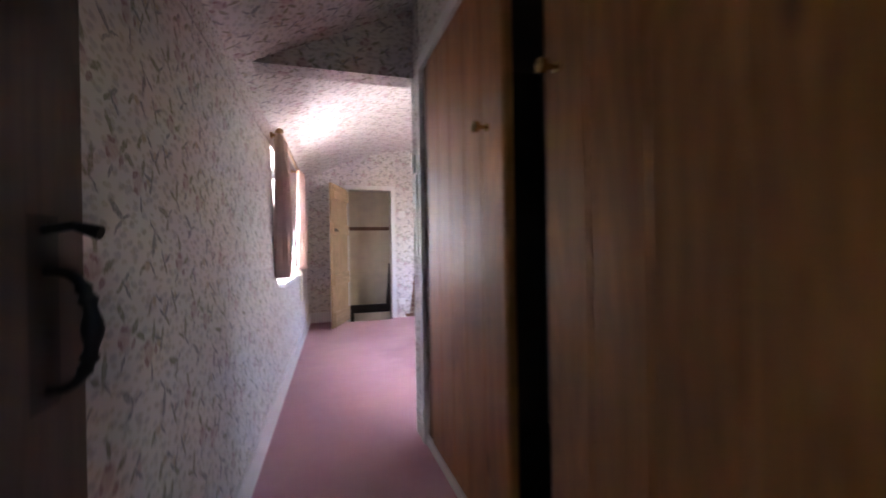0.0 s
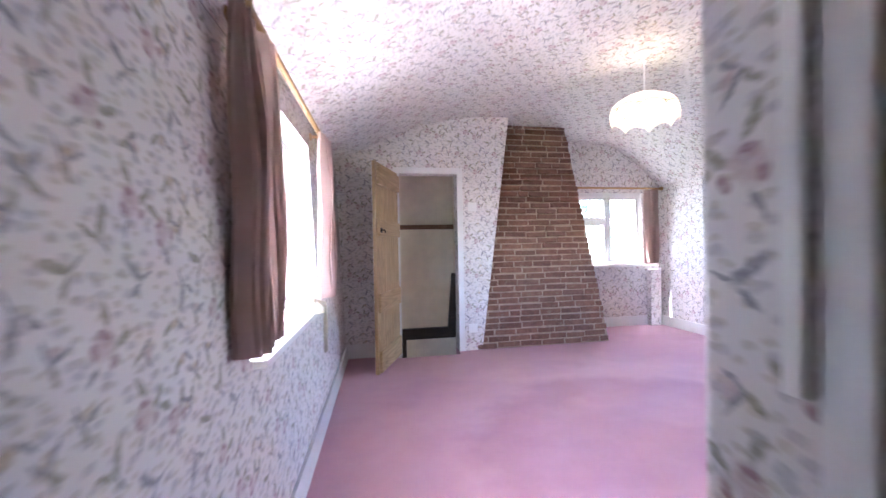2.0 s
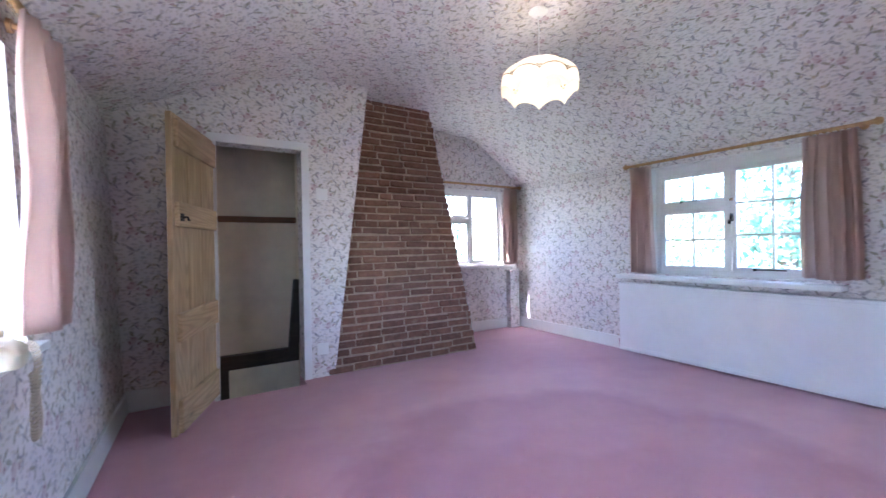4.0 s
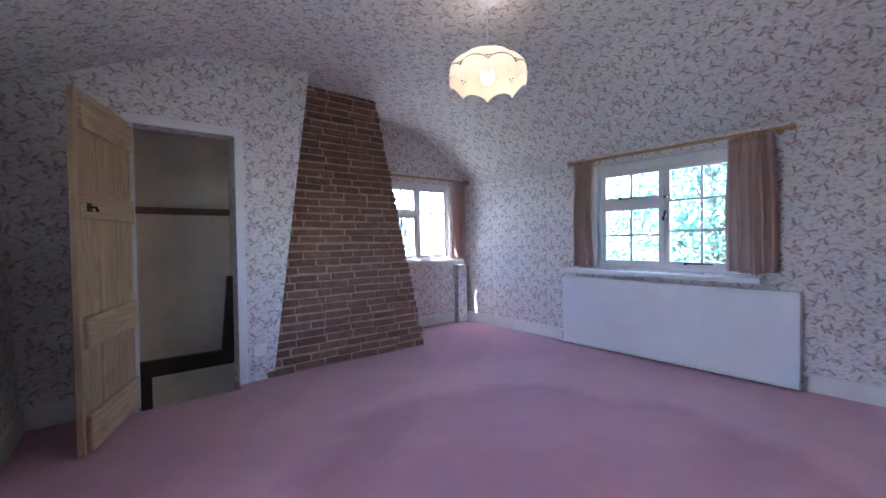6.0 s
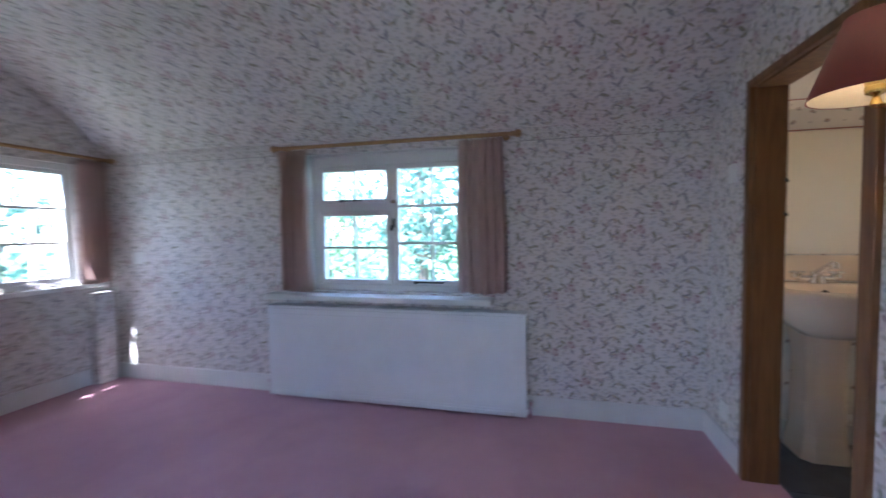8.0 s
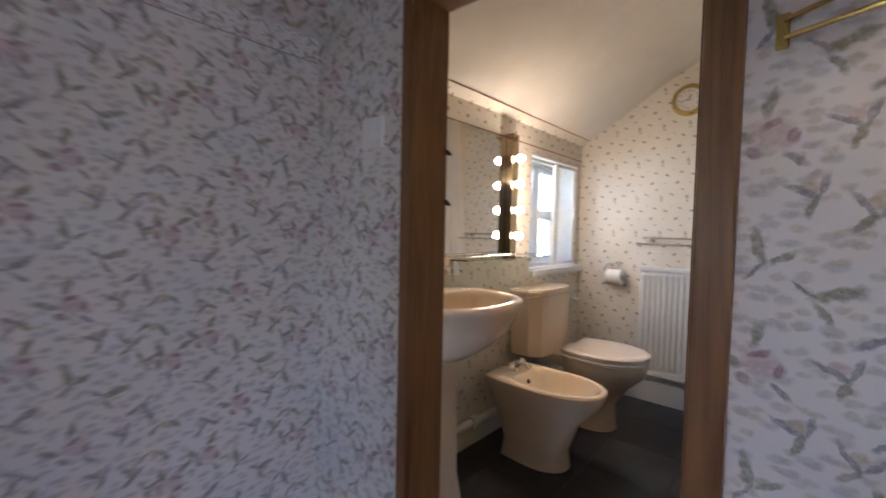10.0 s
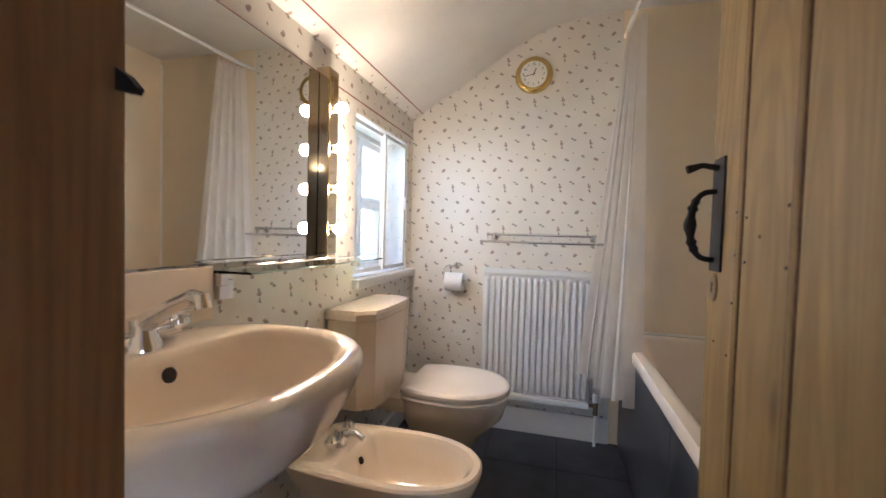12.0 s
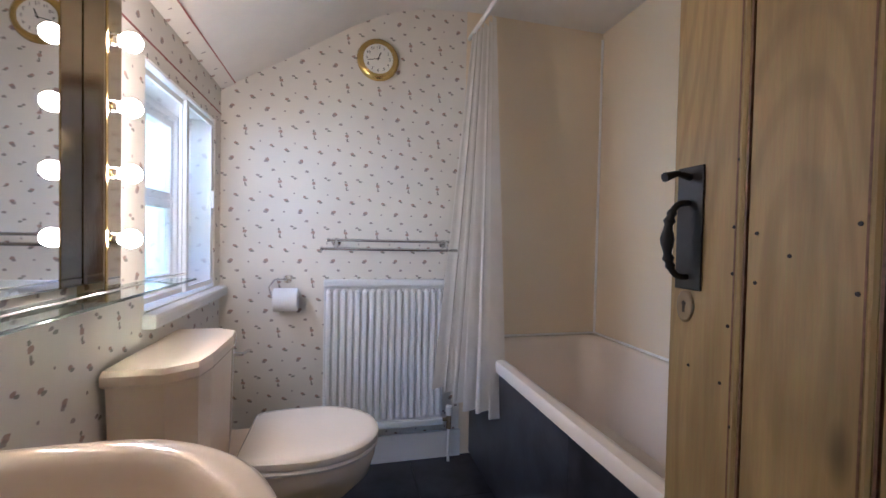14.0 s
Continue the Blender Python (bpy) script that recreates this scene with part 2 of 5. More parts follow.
    kv = position(t, {"X": (3.2, 9, 9), "Y": (9, 3.2, 9), "Z": (9, 9, 3.2)}[along], local=True)
    sh2 = t.nodes.new("ShaderNodeVectorMath")
    sh2.operation = "ADD"
    t.links.new(kv, sh2.inputs[0])
    t.links.new(math_node(t, "MULTIPLY", info.outputs["Random"], 23.0), sh2.inputs[1])
    vor = node(t, "ShaderNodeTexVoronoi", Scale=0.9)
    t.links.new(sh2.outputs[0], vor.inputs["Vector"])
    knot = ramp(t, vor.outputs["Distance"], [(0.05, (1, 1, 1)), (0.14, (0, 0, 0))])
    col = mix(t, math_node(t, "MULTIPLY", knot, 0.75 * knots), col, tuple(c * 0.35 for c in dark))
    t.links.new(mix(t, 0.12, col, fine.outputs["Color"], "OVERLAY"), b.inputs["Base Color"])
    b.inputs["Roughness"].default_value = rough
    bump(t, grain.outputs["Fac"], b, 0.12, 0.002)
    return m


def brick_mat():
    m, t, b = material("old red-brown brick")
    info = t.nodes.new("ShaderNodeObjectInfo")
    base = ramp(t, info.outputs["Random"], [(0.0, (0.125, 0.056, 0.036)), (0.35, (0.16, 0.074, 0.046)), (0.7, (0.19, 0.094, 0.056)), (1.0, (0.14, 0.070, 0.048))])
    vec = position(t)
    n1, n2 = noise_tex(t, vec, 22, 5), noise_tex(t, vec, 160, 4)
    col = mix(t, 0.45, base, ramp(t, n1.outputs["Fac"], [(0.3, (0.25, 0.22, 0.2)), (0.7, (0.8, 0.76, 0.72))]), "OVERLAY")
    smear = ramp(t, noise_tex(t, position(t, (1, 1, 1.8)), 16, 6, 0.7).outputs["Fac"], [(0.56, (0, 0, 0)), (0.70, (1, 1, 1))])
    col = mix(t, math_node(t, "MULTIPLY", smear, 0.55), col, (0.27, 0.20, 0.13))
    t.links.new(col, b.inputs["Base Color"])
    b.inputs["Roughness"].default_value = 0.85
    bump(t, mix(t, 0.5, n1.outputs["Fac"], n2.outputs["Fac"]), b, 0.5, 0.004)
    return m


def carpet_mat():
    m, t, b = material("dusty pink carpet")
    vec = position(t)
    big, mid, pile = noise_tex(t, position(t, (1.0, 1.7, 1.0), (0, 0, 0.5)), 0.75, 2), noise_tex(t, vec, 7, 5, 0.7), noise_tex(t, vec, 240, 4)
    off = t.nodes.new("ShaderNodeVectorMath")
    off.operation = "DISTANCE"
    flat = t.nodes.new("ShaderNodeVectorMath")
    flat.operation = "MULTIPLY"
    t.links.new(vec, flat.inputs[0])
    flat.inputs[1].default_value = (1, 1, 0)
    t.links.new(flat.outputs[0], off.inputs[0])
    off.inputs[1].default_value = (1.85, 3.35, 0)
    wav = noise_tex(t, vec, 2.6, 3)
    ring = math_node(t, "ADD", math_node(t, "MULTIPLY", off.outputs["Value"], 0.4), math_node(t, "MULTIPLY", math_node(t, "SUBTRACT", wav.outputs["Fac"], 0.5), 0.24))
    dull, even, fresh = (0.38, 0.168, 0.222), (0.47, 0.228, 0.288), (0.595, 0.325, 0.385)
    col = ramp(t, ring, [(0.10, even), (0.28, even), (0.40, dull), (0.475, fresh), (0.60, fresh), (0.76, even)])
    col = mix(t, 0.30, col, ramp(t, big.outputs["Fac"], [(0.44, (0.41, 0.19, 0.235)), (0.50, (0.57, 0.295, 0.35))]))
    col = mix(t, 0.20, col, ramp(t, mid.outputs["Fac"], [(0.35, (0.43, 0.205, 0.25)), (0.65, (0.60, 0.32, 0.37))]))
    col = mix(t, 0.25, col, pile.outputs["Color"], "OVERLAY")
    t.links.new(col, b.inputs["Base Color"])
    b.inputs["Roughness"].default_value = 0.95
    b.inputs["Sheen Weight"].default_value = 0.3
    b.inputs["Sheen Roughness"].default_value = 0.5
    bump(t, mix(t, 0.3, pile.outputs["Fac"], mid.outputs["Fac"]), b, 0.5, 0.004)
    return m


def cloth(name, color, through_light=0.25):
    m, t, b = material(name)
    vec = position(t)
    big, weave = noise_tex(t, vec, 7), noise_tex(t, position(t, (1, 1, 0.3)), 420, 2)
    col = ramp(t, big.outputs["Fac"], [(0.3, tuple(c * 0.88 for c in color)), (0.7, color)])
    col = mix(t, 0.18, col, weave.outputs["Color"], "OVERLAY")
    t.links.new(col, b.inputs["Base Color"])
    b.inputs["Roughness"].default_value = 0.85
    bump(t, weave.outputs["Fac"], b, 0.15, 0.001)
    tr = t.nodes.new("ShaderNodeBsdfTranslucent")
    t.links.new(mix(t, 0.6, col, (0.86, 0.82, 0.78)), tr.inputs["Color"])
    ms = node(t, "ShaderNodeMixShader", Fac=through_light)
    t.links.new(b.outputs[0], ms.inputs[1])
    t.links.new(tr.outputs[0], ms.inputs[2])
    t.links.new(ms.outputs[0], t.nodes["Material Output"].inputs["Surface"])
    return m


def glass_mat(name, tint=(1, 1, 1), rough=0.0):
    m, t, b = material(name)
    b.inputs["Base Color"].default_value = (*tint, 1)
    b.inputs["Transmission Weight"].default_value = 1.0
    b.inputs["Roughness"].default_value = rough
    b.inputs["IOR"].default_value = 1.45
    return m


def glow(name, color, strength):
    m, t, b = material(name)
    b.inputs["Base Color"].default_value = (*color, 1)
    b.inputs["Emission Color"].default_value = (*color, 1)
    b.inputs["Emission Strength"].default_value = strength
    return m


def leaf_mat(name, a, c):
    m, t, b = material(name)
    g = t.nodes.new("ShaderNodeNewGeometry")
    col = ramp(t, g.outputs["Random Per Island"], [(0.0, a), (1.0, c)])
    t.links.new(col, b.inputs["Base Color"])
    b.inputs["Roughness"].default_value = 0.5
    tr = t.nodes.new("ShaderNodeBsdfTranslucent")
    t.links.new(col, tr.inputs["Color"])
    ms = node(t, "ShaderNodeMixShader", Fac=0.35)
    t.links.new(b.outputs[0], ms.inputs[1])
    t.links.new(tr.outputs[0], ms.inputs[2])
    t.links.new(ms.outputs[0], t.nodes["Material Output"].inputs["Surface"])
    return m


M_PAPER = wallpaper()
M_FRIEZE = wallpaper("floral border paper", 1.7, 1.15)
M_SPRIG_X, M_SPRIG_Y = sprig_paper("sprig wallpaper across", "X"), sprig_paper("sprig wallpaper along", "Y")
M_WHITE = plain("white gloss paint", (0.74, 0.73, 0.71), 0.35, vary=0.06)
M_RADWHITE = plain("white radiator enamel", (0.76, 0.77, 0.77), 0.32, vary=0.04)
M_PLASTIC = plain("white plastic", (0.78, 0.77, 0.74), 0.4, vary=0.04, bump_by=0)
M_CEIL = plain("white ceiling paint", (0.74, 0.71, 0.66), 0.8, vary=0.05, bump_by=0.1)
M_PLASTER = plain("off-white plaster", (0.67, 0.59, 0.46), 0.85, vary=0.1, bump_by=0.15)
M_CREAMBOARD = plain("cream painted board", (0.82, 0.765, 0.64), 0.6, vary=0.12)
M_PANEL = plain("beige shower panel", (0.84, 0.725, 0.545), 0.22, vary=0.02, scale=1.5, bump_by=0)
M_PINE = pine("varnished orange pine", (0.45, 0.19, 0.055), (0.265, 0.098, 0.027), rough=0.42, rings=0.3)
M_FRAMEPINE = pine("brown varnished pine", (0.25, 0.118, 0.042), (0.15, 0.062, 0.021), rough=0.38, rings=0.25)
M_DARKPINE = pine("dark brown stained pine", (0.11, 0.065, 0.035), (0.07, 0.04, 0.022), rough=0.5)
M_STRIP = pine("stripped pale pine", (0.345, 0.236, 0.088), (0.235, 0.155, 0.054), rough=0.55, knots=1.0, rings=0.3)
M_YELLOW = pine("waxed yellow pine", (0.52, 0.365, 0.205), (0.36, 0.235, 0.115), rough=0.5)
M_YELLOW_X = pine("waxed yellow pine across", (0.52, 0.365, 0.205), (0.36, 0.235, 0.115), "X", rough=0.5)
M_ROD = pine("light wooden curtain rod", (0.50, 0.31, 0.13), (0.36, 0.20, 0.08), "Y", knots=0)
M_BEAM = pine("dark stained timber", (0.045, 0.028, 0.02), (0.02, 0.012, 0.01), "X", rough=0.6)
M_BATTEN = pine("brown timber batten", (0.20, 0.10, 0.055), (0.12, 0.06, 0.03), "X", rough=0.6)
M_BRICK = brick_mat()
M_MORTAR = plain("brown lime mortar", (0.37, 0.265, 0.19), 0.9, vary=0.3, bump_by=0.5, scale=14)
M_CARPET = carpet_mat()
M_SLATE = plain("dark slate vinyl", (0.036, 0.037, 0.047), 0.36, vary=0.75, scale=7, bump_by=0.15, fine=40)
M_GROUT = plain("dark joint", (0.012, 0.012, 0.014), 0.8)
M_CURTAIN = cloth("dusty pink curtain cloth", (0.605, 0.415, 0.355), 0.47)
M_SHOWER = cloth("white shower curtain cloth", (0.87, 0.83, 0.77), 0.35)
M_SHADE = cloth("cream fringed lampshade cloth", (0.84, 0.74, 0.55), 0.5)
M_REDSHADE = cloth("maroon lampshade cloth", (0.185, 0.018, 0.014), 0.08)
M_CANDLE = plain("pale yellow candle plastic", (0.72, 0.50, 0.16), 0.45, vary=0.05, bump_by=0)
M_SHADEIN = cloth("cream shade lining", (0.80, 0.68, 0.46), 0.3)
M_CERAMIC = plain("blush ceramic", (0.84, 0.70, 0.545), 0.07, vary=0.02, bump_by=0)
M_BATH = plain("blush bath enamel", (0.86, 0.765, 0.665), 0.16, vary=0.02, bump_by=0, coat=0.4)
M_CHROME = plain("chrome", (0.75, 0.75, 0.75), 0.12, 1.0, vary=0.02, bump_by=0)
M_BRASS = plain("polished brass", (0.62, 0.45, 0.16), 0.2, 1.0, vary=0.1, bump_by=0)
M_OLDBRASS = plain("dull old brass", (0.26, 0.19, 0.11), 0.5, 0.8, vary=0.3, bump_by=0.1)
M_IRON = plain("black iron", (0.022, 0.02, 0.02), 0.5, 0.6, vary=0.3, bump_by=0.2)
M_MIRROR = plain("mirror silver", (0.86, 0.85, 0.82), 0.02, 1.0, vary=0.0, bump_by=0)
M_MIRROR.node_tree.nodes["Principled BSDF"].inputs["Roughness"].links and M_MIRROR.node_tree.links.remove(M_MIRROR.node_tree.nodes["Principled BSDF"].inputs["Roughness"].links[0])
M_MIRROR.node_tree.nodes["Principled BSDF"].inputs["Roughness"].default_value = 0.01
M_BRONZE = plain("bronze mirror", (0.62, 0.52, 0.37), 0.09, 1.0, vary=0.05, bump_by=0)
M_GLASS = glass_mat("window glass")
M_SHELFGLASS = glass_mat("green-edged shelf glass", (0.80, 0.95, 0.90))
M_BULB = glow("lit bulb", (1.0, 0.80, 0.54), 1.8)
M_GLOBE = glow("lit globe bulb", (1.0, 0.75, 0.48), 10.2)
M_BORDER = plain("pale border edge", (0.36, 0.33, 0.31), 0.7, bump_by=0)
M_REDLINE = plain("dull red border line", (0.33, 0.11, 0.09), 0.7, bump_by=0)
M_DARK = plain("near-black for shaded hollows and backing", (0.03, 0.022, 0.018), 0.9, vary=0.3)
M_PHONE = plain("cream telephone plastic", (0.62, 0.54, 0.40), 0.35, bump_by=0)
M_SEAL = plain("white sealant", (0.90, 0.88, 0.85), 0.4, vary=0.03, bump_by=0)
M_ROLL = plain("toilet paper", (0.82, 0.80, 0.77), 0.9, bump_by=0.2)
M_FACE = plain("clock face", (0.80, 0.78, 0.72), 0.5, bump_by=0)
M_GRASS = plain("lawn", (0.10, 0.16, 0.05), 0.9, vary=0.4, scale=3, bump_by=0.5)
M_GRAVEL = plain("pale gravel", (0.52, 0.485, 0.43), 0.9, vary=0.2, bump_by=0.4)
M_BARK = plain("bark", (0.09, 0.07, 0.05), 0.9, vary=0.4, bump_by=0.6)
M_LEAF = leaf_mat("green leaves", (0.07, 0.14, 0.08), (0.17, 0.26, 0.12))
M_LEAF2 = leaf_mat("blue-green needles", (0.05, 0.13, 0.11), (0.12, 0.22, 0.16))
M_OUTBRICK = plain("outer brick wall", (0.25, 0.13, 0.09), 0.9, vary=0.3, scale=12, bump_by=0.4)


# ---- mesh helpers ----
def box(x0, x1, y0, y1, z0, z1, bev=0.0):
    bm = bmesh.new()
    v = [bm.verts.new((x, y, z)) for z in (z0, z1) for y in (y0, y1) for x in (x0, x1)]
    for f in ((0, 2, 3, 1), (4, 5, 7, 6), (0, 1, 5, 4), (2, 6, 7, 3), (0, 4, 6, 2), (1, 3, 7, 5)):
        bm.faces.new([v[i] for i in f])
    if bev:
        bmesh.ops.bevel(bm, geom=bm.edges[:], offset=bev, segments=2, affect="EDGES", profile=0.6)
    return bm


def join(*bms):
    out = bmesh.new()
    for b in bms:
        me = bpy.data.meshes.new("join")
        b.to_mesh(me)
        b.free()
        out.from_mesh(me)
        bpy.data.meshes.remove(me)
    return out


def moved(bm, m):
    bmesh.ops.transform(bm, matrix=m, verts=bm.verts)
    return bm


def loft(rings, closed=True, caps=(True, True)):
    """Quads between rings of equally many points."""
    bm = bmesh.new()
    vs = [[bm.verts.new(p) for p in r] for r in rings]
    n = len(rings[0])
    for a, b in zip(vs, vs[1:]):
        for i in range(n if closed else n - 1):
            j = (i + 1) % n
            bm.faces.new((a[i], a[j], b[j], b[i]))
    if caps[0] and closed:
        bm.faces.new(vs[0][::-1])
    if caps[1] and closed:
        bm.faces.new(vs[-1])
    bmesh.ops.recalc_face_normals(bm, faces=bm.faces)
    return bm


def lathe(profile, seg=24, caps=(True, True)):
    return loft([[(r * math.cos(a), r * math.sin(a), z) for a in (2 * math.pi * i / seg for i in range(seg))] for r, z in profile], caps=caps)


def tube(points, r, seg=10):
    """A round bar along a polyline."""
    pts = [Vector(p) for p in points]
    rings, side = [], None
    for i, p in enumerate(pts):
        d = ((pts[min(i + 1, len(pts) - 1)] - p).normalized() + (p - pts[max(i - 1, 0)]).normalized()).normalized()
        if side is None:
            side = d.orthogonal().normalized()
        side = (side - side.dot(d) * d).normalized()
        up = d.cross(side)
        rad = r[i] if isinstance(r, (list, tuple)) else r
        rings.append([p + rad * (math.cos(a) * side + math.sin(a) * up) for a in (2 * math.pi * k / seg for k in range(seg))])
    return loft(rings)


def ellipse_ring(cx, cy, ax, ay, z, n=36, power=2.3):
    out = []
    for i in range(n):
        a = 2 * math.pi * i / n
        c, s = math.cos(a), math.sin(a)
        out.append((cx + ax * math.copysign(abs(c) ** (2 / power), c), cy + ay * math.copysign(abs(s) ** (2 / power), s), z))
    return out


def part(name, bm, mat, parent=None, label="", smooth=False, loc=None):
    me = bpy.data.meshes.new(name)
    bm.to_mesh(me)
    bm.free()
    me.materials.append(mat)
    if smooth:
        for p in me.polygons:
            p.use_smooth = True
        try:
            me.set_sharp_from_angle(angle=radians(40))
        except Exception:
            pass
    ob = new(name, me)
    if parent is not None:
        ob.parent = parent
    if loc is not None:
        ob.location = loc
    if label:
        tagged(ob, label)
    return ob


def thing(name, loc, label, category, group="", kind="", turn=0.0):
    ob = new(name)
    ob.empty_display_size = 0.1
    ob.matrix_basis = pose(*loc, 0, 0, turn)
    return tagged(ob, label, category, group, kind)


def setting(name, bm, mat, label, category, smooth=False):
    return tagged(part(name, bm, mat, None, smooth=smooth), label, category, kind="structure")

# ---- the large structure ----
EAST, FAR, ALCOVE, NEAR, BACK = 3.85, 5.49, 6.14, 2.02, -0.10
CEIL = [(-0.32, 1.633), (-0.15, 1.715), (0.3, 1.925), (0.62, 2.075), (0.80, 2.14), (1.0, 2.175), (1.25, 2.19), (1.6, 2.19), (2.0, 2.185), (2.35, 2.187),
        (2.75, 2.19), (2.95, 2.175), (3.12, 2.135), (3.2, 2.097), (3.3, 2.045), (3.45, 1.948), (3.6, 1.85), (3.76, 1.755), (3.90, 1.675)]


def left_x(y, z):
    """The inner face of the old left wall, which runs askew and leans outwards."""
    return -0.065 + 0.045 * (y - 2.0) - 0.04 * z


def ceiling_strip(y0, y1, x0=-9.0, x1=9.0, lift=0.0):
    pts = [(x, z + lift) for x, z in CEIL if x0 <= x <= x1]
    def at(x):
        for (a, za), (b, zb) in zip(CEIL, CEIL[1:]):
            if a <= x <= b:
                return za + (zb - za) * (x - a) / (b - a) + lift
        return CEIL[0][1] + lift
    if x0 > -9:
        pts = [(x0, at(x0))] + pts
    if x1 < 9:
        pts = pts + [(x1, at(x1))]
    def sag(x, y):
        """The old ceiling rises a little towards the chimney."""
        def ease(v, a, b):
            f = min(1.0, max(0.0, (v - a) / (b - a)))
            return f * f * (3 - 2 * f)
        fuller = 0.085 * ease(x, 2.8, 3.3) * (1 - ease(x, 3.6, 3.86)) * ease(y, 4.2, 5.4)
        return fuller + 0.072 * ease(y, 3.95, 5.4) * ease(x, 0.7, 1.5) * (1 - ease(x, 2.3, 3.0))
    ring = lambda y: [(x, y, z + sag(x, y)) for x, z in pts] + [(x, y, z + 0.1 + sag(x, y)) for x, z in pts[::-1]]
    steps = max(1, int((y1 - y0) / 0.25))
    return loft([ring(y0 + (y1 - y0) * i / steps) for i in range(steps + 1)])


setting("ceiling", ceiling_strip(NEAR - 0.1, ALCOVE + 0.09), M_PAPER, "floral papered coved bedroom ceiling", "ceiling", True)
setting("ceiling_corridor", ceiling_strip(-1.3, NEAR - 0.102, x1=1.4), M_PAPER, "floral papered sloping corridor ceiling", "ceiling", True)
setting("ceiling_bathroom", ceiling_strip(BACK - 0.2, NEAR - 0.102, x0=1.402), M_CEIL, "white painted sloping bathroom ceiling", "ceiling", True)

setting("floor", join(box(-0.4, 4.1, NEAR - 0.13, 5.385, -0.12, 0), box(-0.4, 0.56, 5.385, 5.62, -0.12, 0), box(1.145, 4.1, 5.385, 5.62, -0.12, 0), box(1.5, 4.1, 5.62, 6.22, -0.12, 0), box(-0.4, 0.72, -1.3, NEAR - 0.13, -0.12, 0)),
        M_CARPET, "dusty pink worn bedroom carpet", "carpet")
setting("floor_bathroom", box(1.9, 4.1, BACK - 0.2, NEAR - 0.132, -0.12, -0.004), M_GROUT, "dark joints under the bathroom floor tiles", "floor")


def wall_with_holes(span, height, holes, make):
    """Boxes round rectangular holes (a0, a1, z0, z1) in a wall that runs over span."""
    a, out = span[0], []
    for h0, h1, z0, z1 in sorted(holes):
        out.append(make(a, h0, -0.1, height))
        if z0 > -0.1:
            out.append(make(h0, h1, -0.1, z0))
        out.append(make(h0, h1, z1, height))
        a = h1
    out.append(make(a, span[1], -0.1, height))
    return join(*out)


W1 = (2.86, 4.08, 0.705, 1.60)
W2 = (3.28, 4.42, 0.71, 1.62)
W3 = (2.72, 3.62, 0.75, 1.61)
WB = (-0.02, 0.60, 0.86, 1.545)
left = wall_with_holes((-1.3, 5.75), 1.85, [W1], lambda a, b, z0, z1: box(-0.30, 0.0, a, b, z0, z1))
bmesh.ops.subdivide_edges(left, edges=[e for e in left.edges if e.calc_length() > 0.6], cuts=3, use_grid_fill=True)
for v in left.verts:
    v.co.x += left_x(v.co.y, v.co.z)
setting("wall_west", left, M_PAPER, "floral papered leaning outer wall", "wall")
setting("wall_east", wall_with_holes((NEAR - 0.06, 6.225), 1.78, [W2], lambda a, b, z0, z1: box(EAST, 4.10, a, b, z0, z1)),
        M_PAPER, "floral papered wall above the long radiator", "wall")
setting("wall_east_bathroom", wall_with_holes((BACK - 0.2, NEAR - 0.062), 1.78, [WB], lambda a, b, z0, z1: box(EAST, 4.10, a, b, z0, z1)),
        M_SPRIG_Y, "cream sprigged papered bathroom wall", "wall")
far = wall_with_holes((-0.15, 1.16), 2.3, [(0.60, 1.15, -0.1, 1.70)], lambda a, b, z0, z1: box(a, b, FAR, FAR + 0.13, z0, z1))
far = join(far, loft([[(1.16, FAR, z), (x, FAR, z), (x, FAR + 0.13, z), (1.16, FAR + 0.13, z)] for x, z in ((1.366, -0.1), (1.690, 2.3))]),
           loft([[(x - 0.05, FAR + 0.13, z), (x, FAR + 0.13, z), (x, FAR + 0.33, z), (x - 0.05, FAR + 0.33, z)] for x, z in ((1.366, -0.1), (1.690, 2.3))]))
setting("wall_far", far, M_PAPER, "floral papered wall with a cupboard doorway", "wall")
setting("wall_alcove", wall_with_holes((2.0, 3.9), 2.3, [W3], lambda a, b, z0, z1: box(a, b, ALCOVE, ALCOVE + 0.09, z0, z1)),
        M_PAPER, "floral papered alcove wall with a window", "wall")
setting("wall_near", wall_with_holes((0.80, EAST), 2.3, [(2.70, 3.40, -0.1, 1.71)], lambda a, b, z0, z1: box(a, b, NEAR - 0.06, NEAR, z0, z1)),
        M_PAPER, "floral papered partition beside the bathroom door", "wall")
setting("wall_near_bathroom", wall_with_holes((1.95, EAST), 2.3, [(2.70, 3.40, -0.1, 1.71)], lambda a, b, z0, z1: box(a, b, NEAR - 0.12, NEAR - 0.062, z0, z1)),
        M_SPRIG_X, "cream sprigged partition inside the bathroom", "wall")
setting("wall_back_bathroom", box(2.755, EAST + 0.2, BACK - 0.15, BACK, -0.1, 2.3), M_SPRIG_X, "cream sprigged papered wall with a clock", "wall")
setting("wall_shower", join(box(1.88, 2.755, BACK - 0.15, BACK + 0.003, -0.1, 2.3), box(1.88, 2.0, BACK + 0.003, NEAR - 0.14, -0.1, 2.3)),
        M_PANEL, "smooth beige panels round the bath", "wall")
setting("wall_pier", box(0.652, 0.80, 1.92, 2.045, -0.1, 2.3, 0.008), M_PAPER, "floral papered pier at the corridor's end", "wall")
setting("wall_corridor_back", box(-0.5, 1.4, -1.35, -1.25, -0.1, 2.3), M_PAPER, "floral papered wall behind the corridor", "wall")
setting("bulkhead", box(-0.2, 0.651, 1.985, 2.105, 1.75, 2.3), M_PAPER, "low floral papered beam across the corridor", "beam")

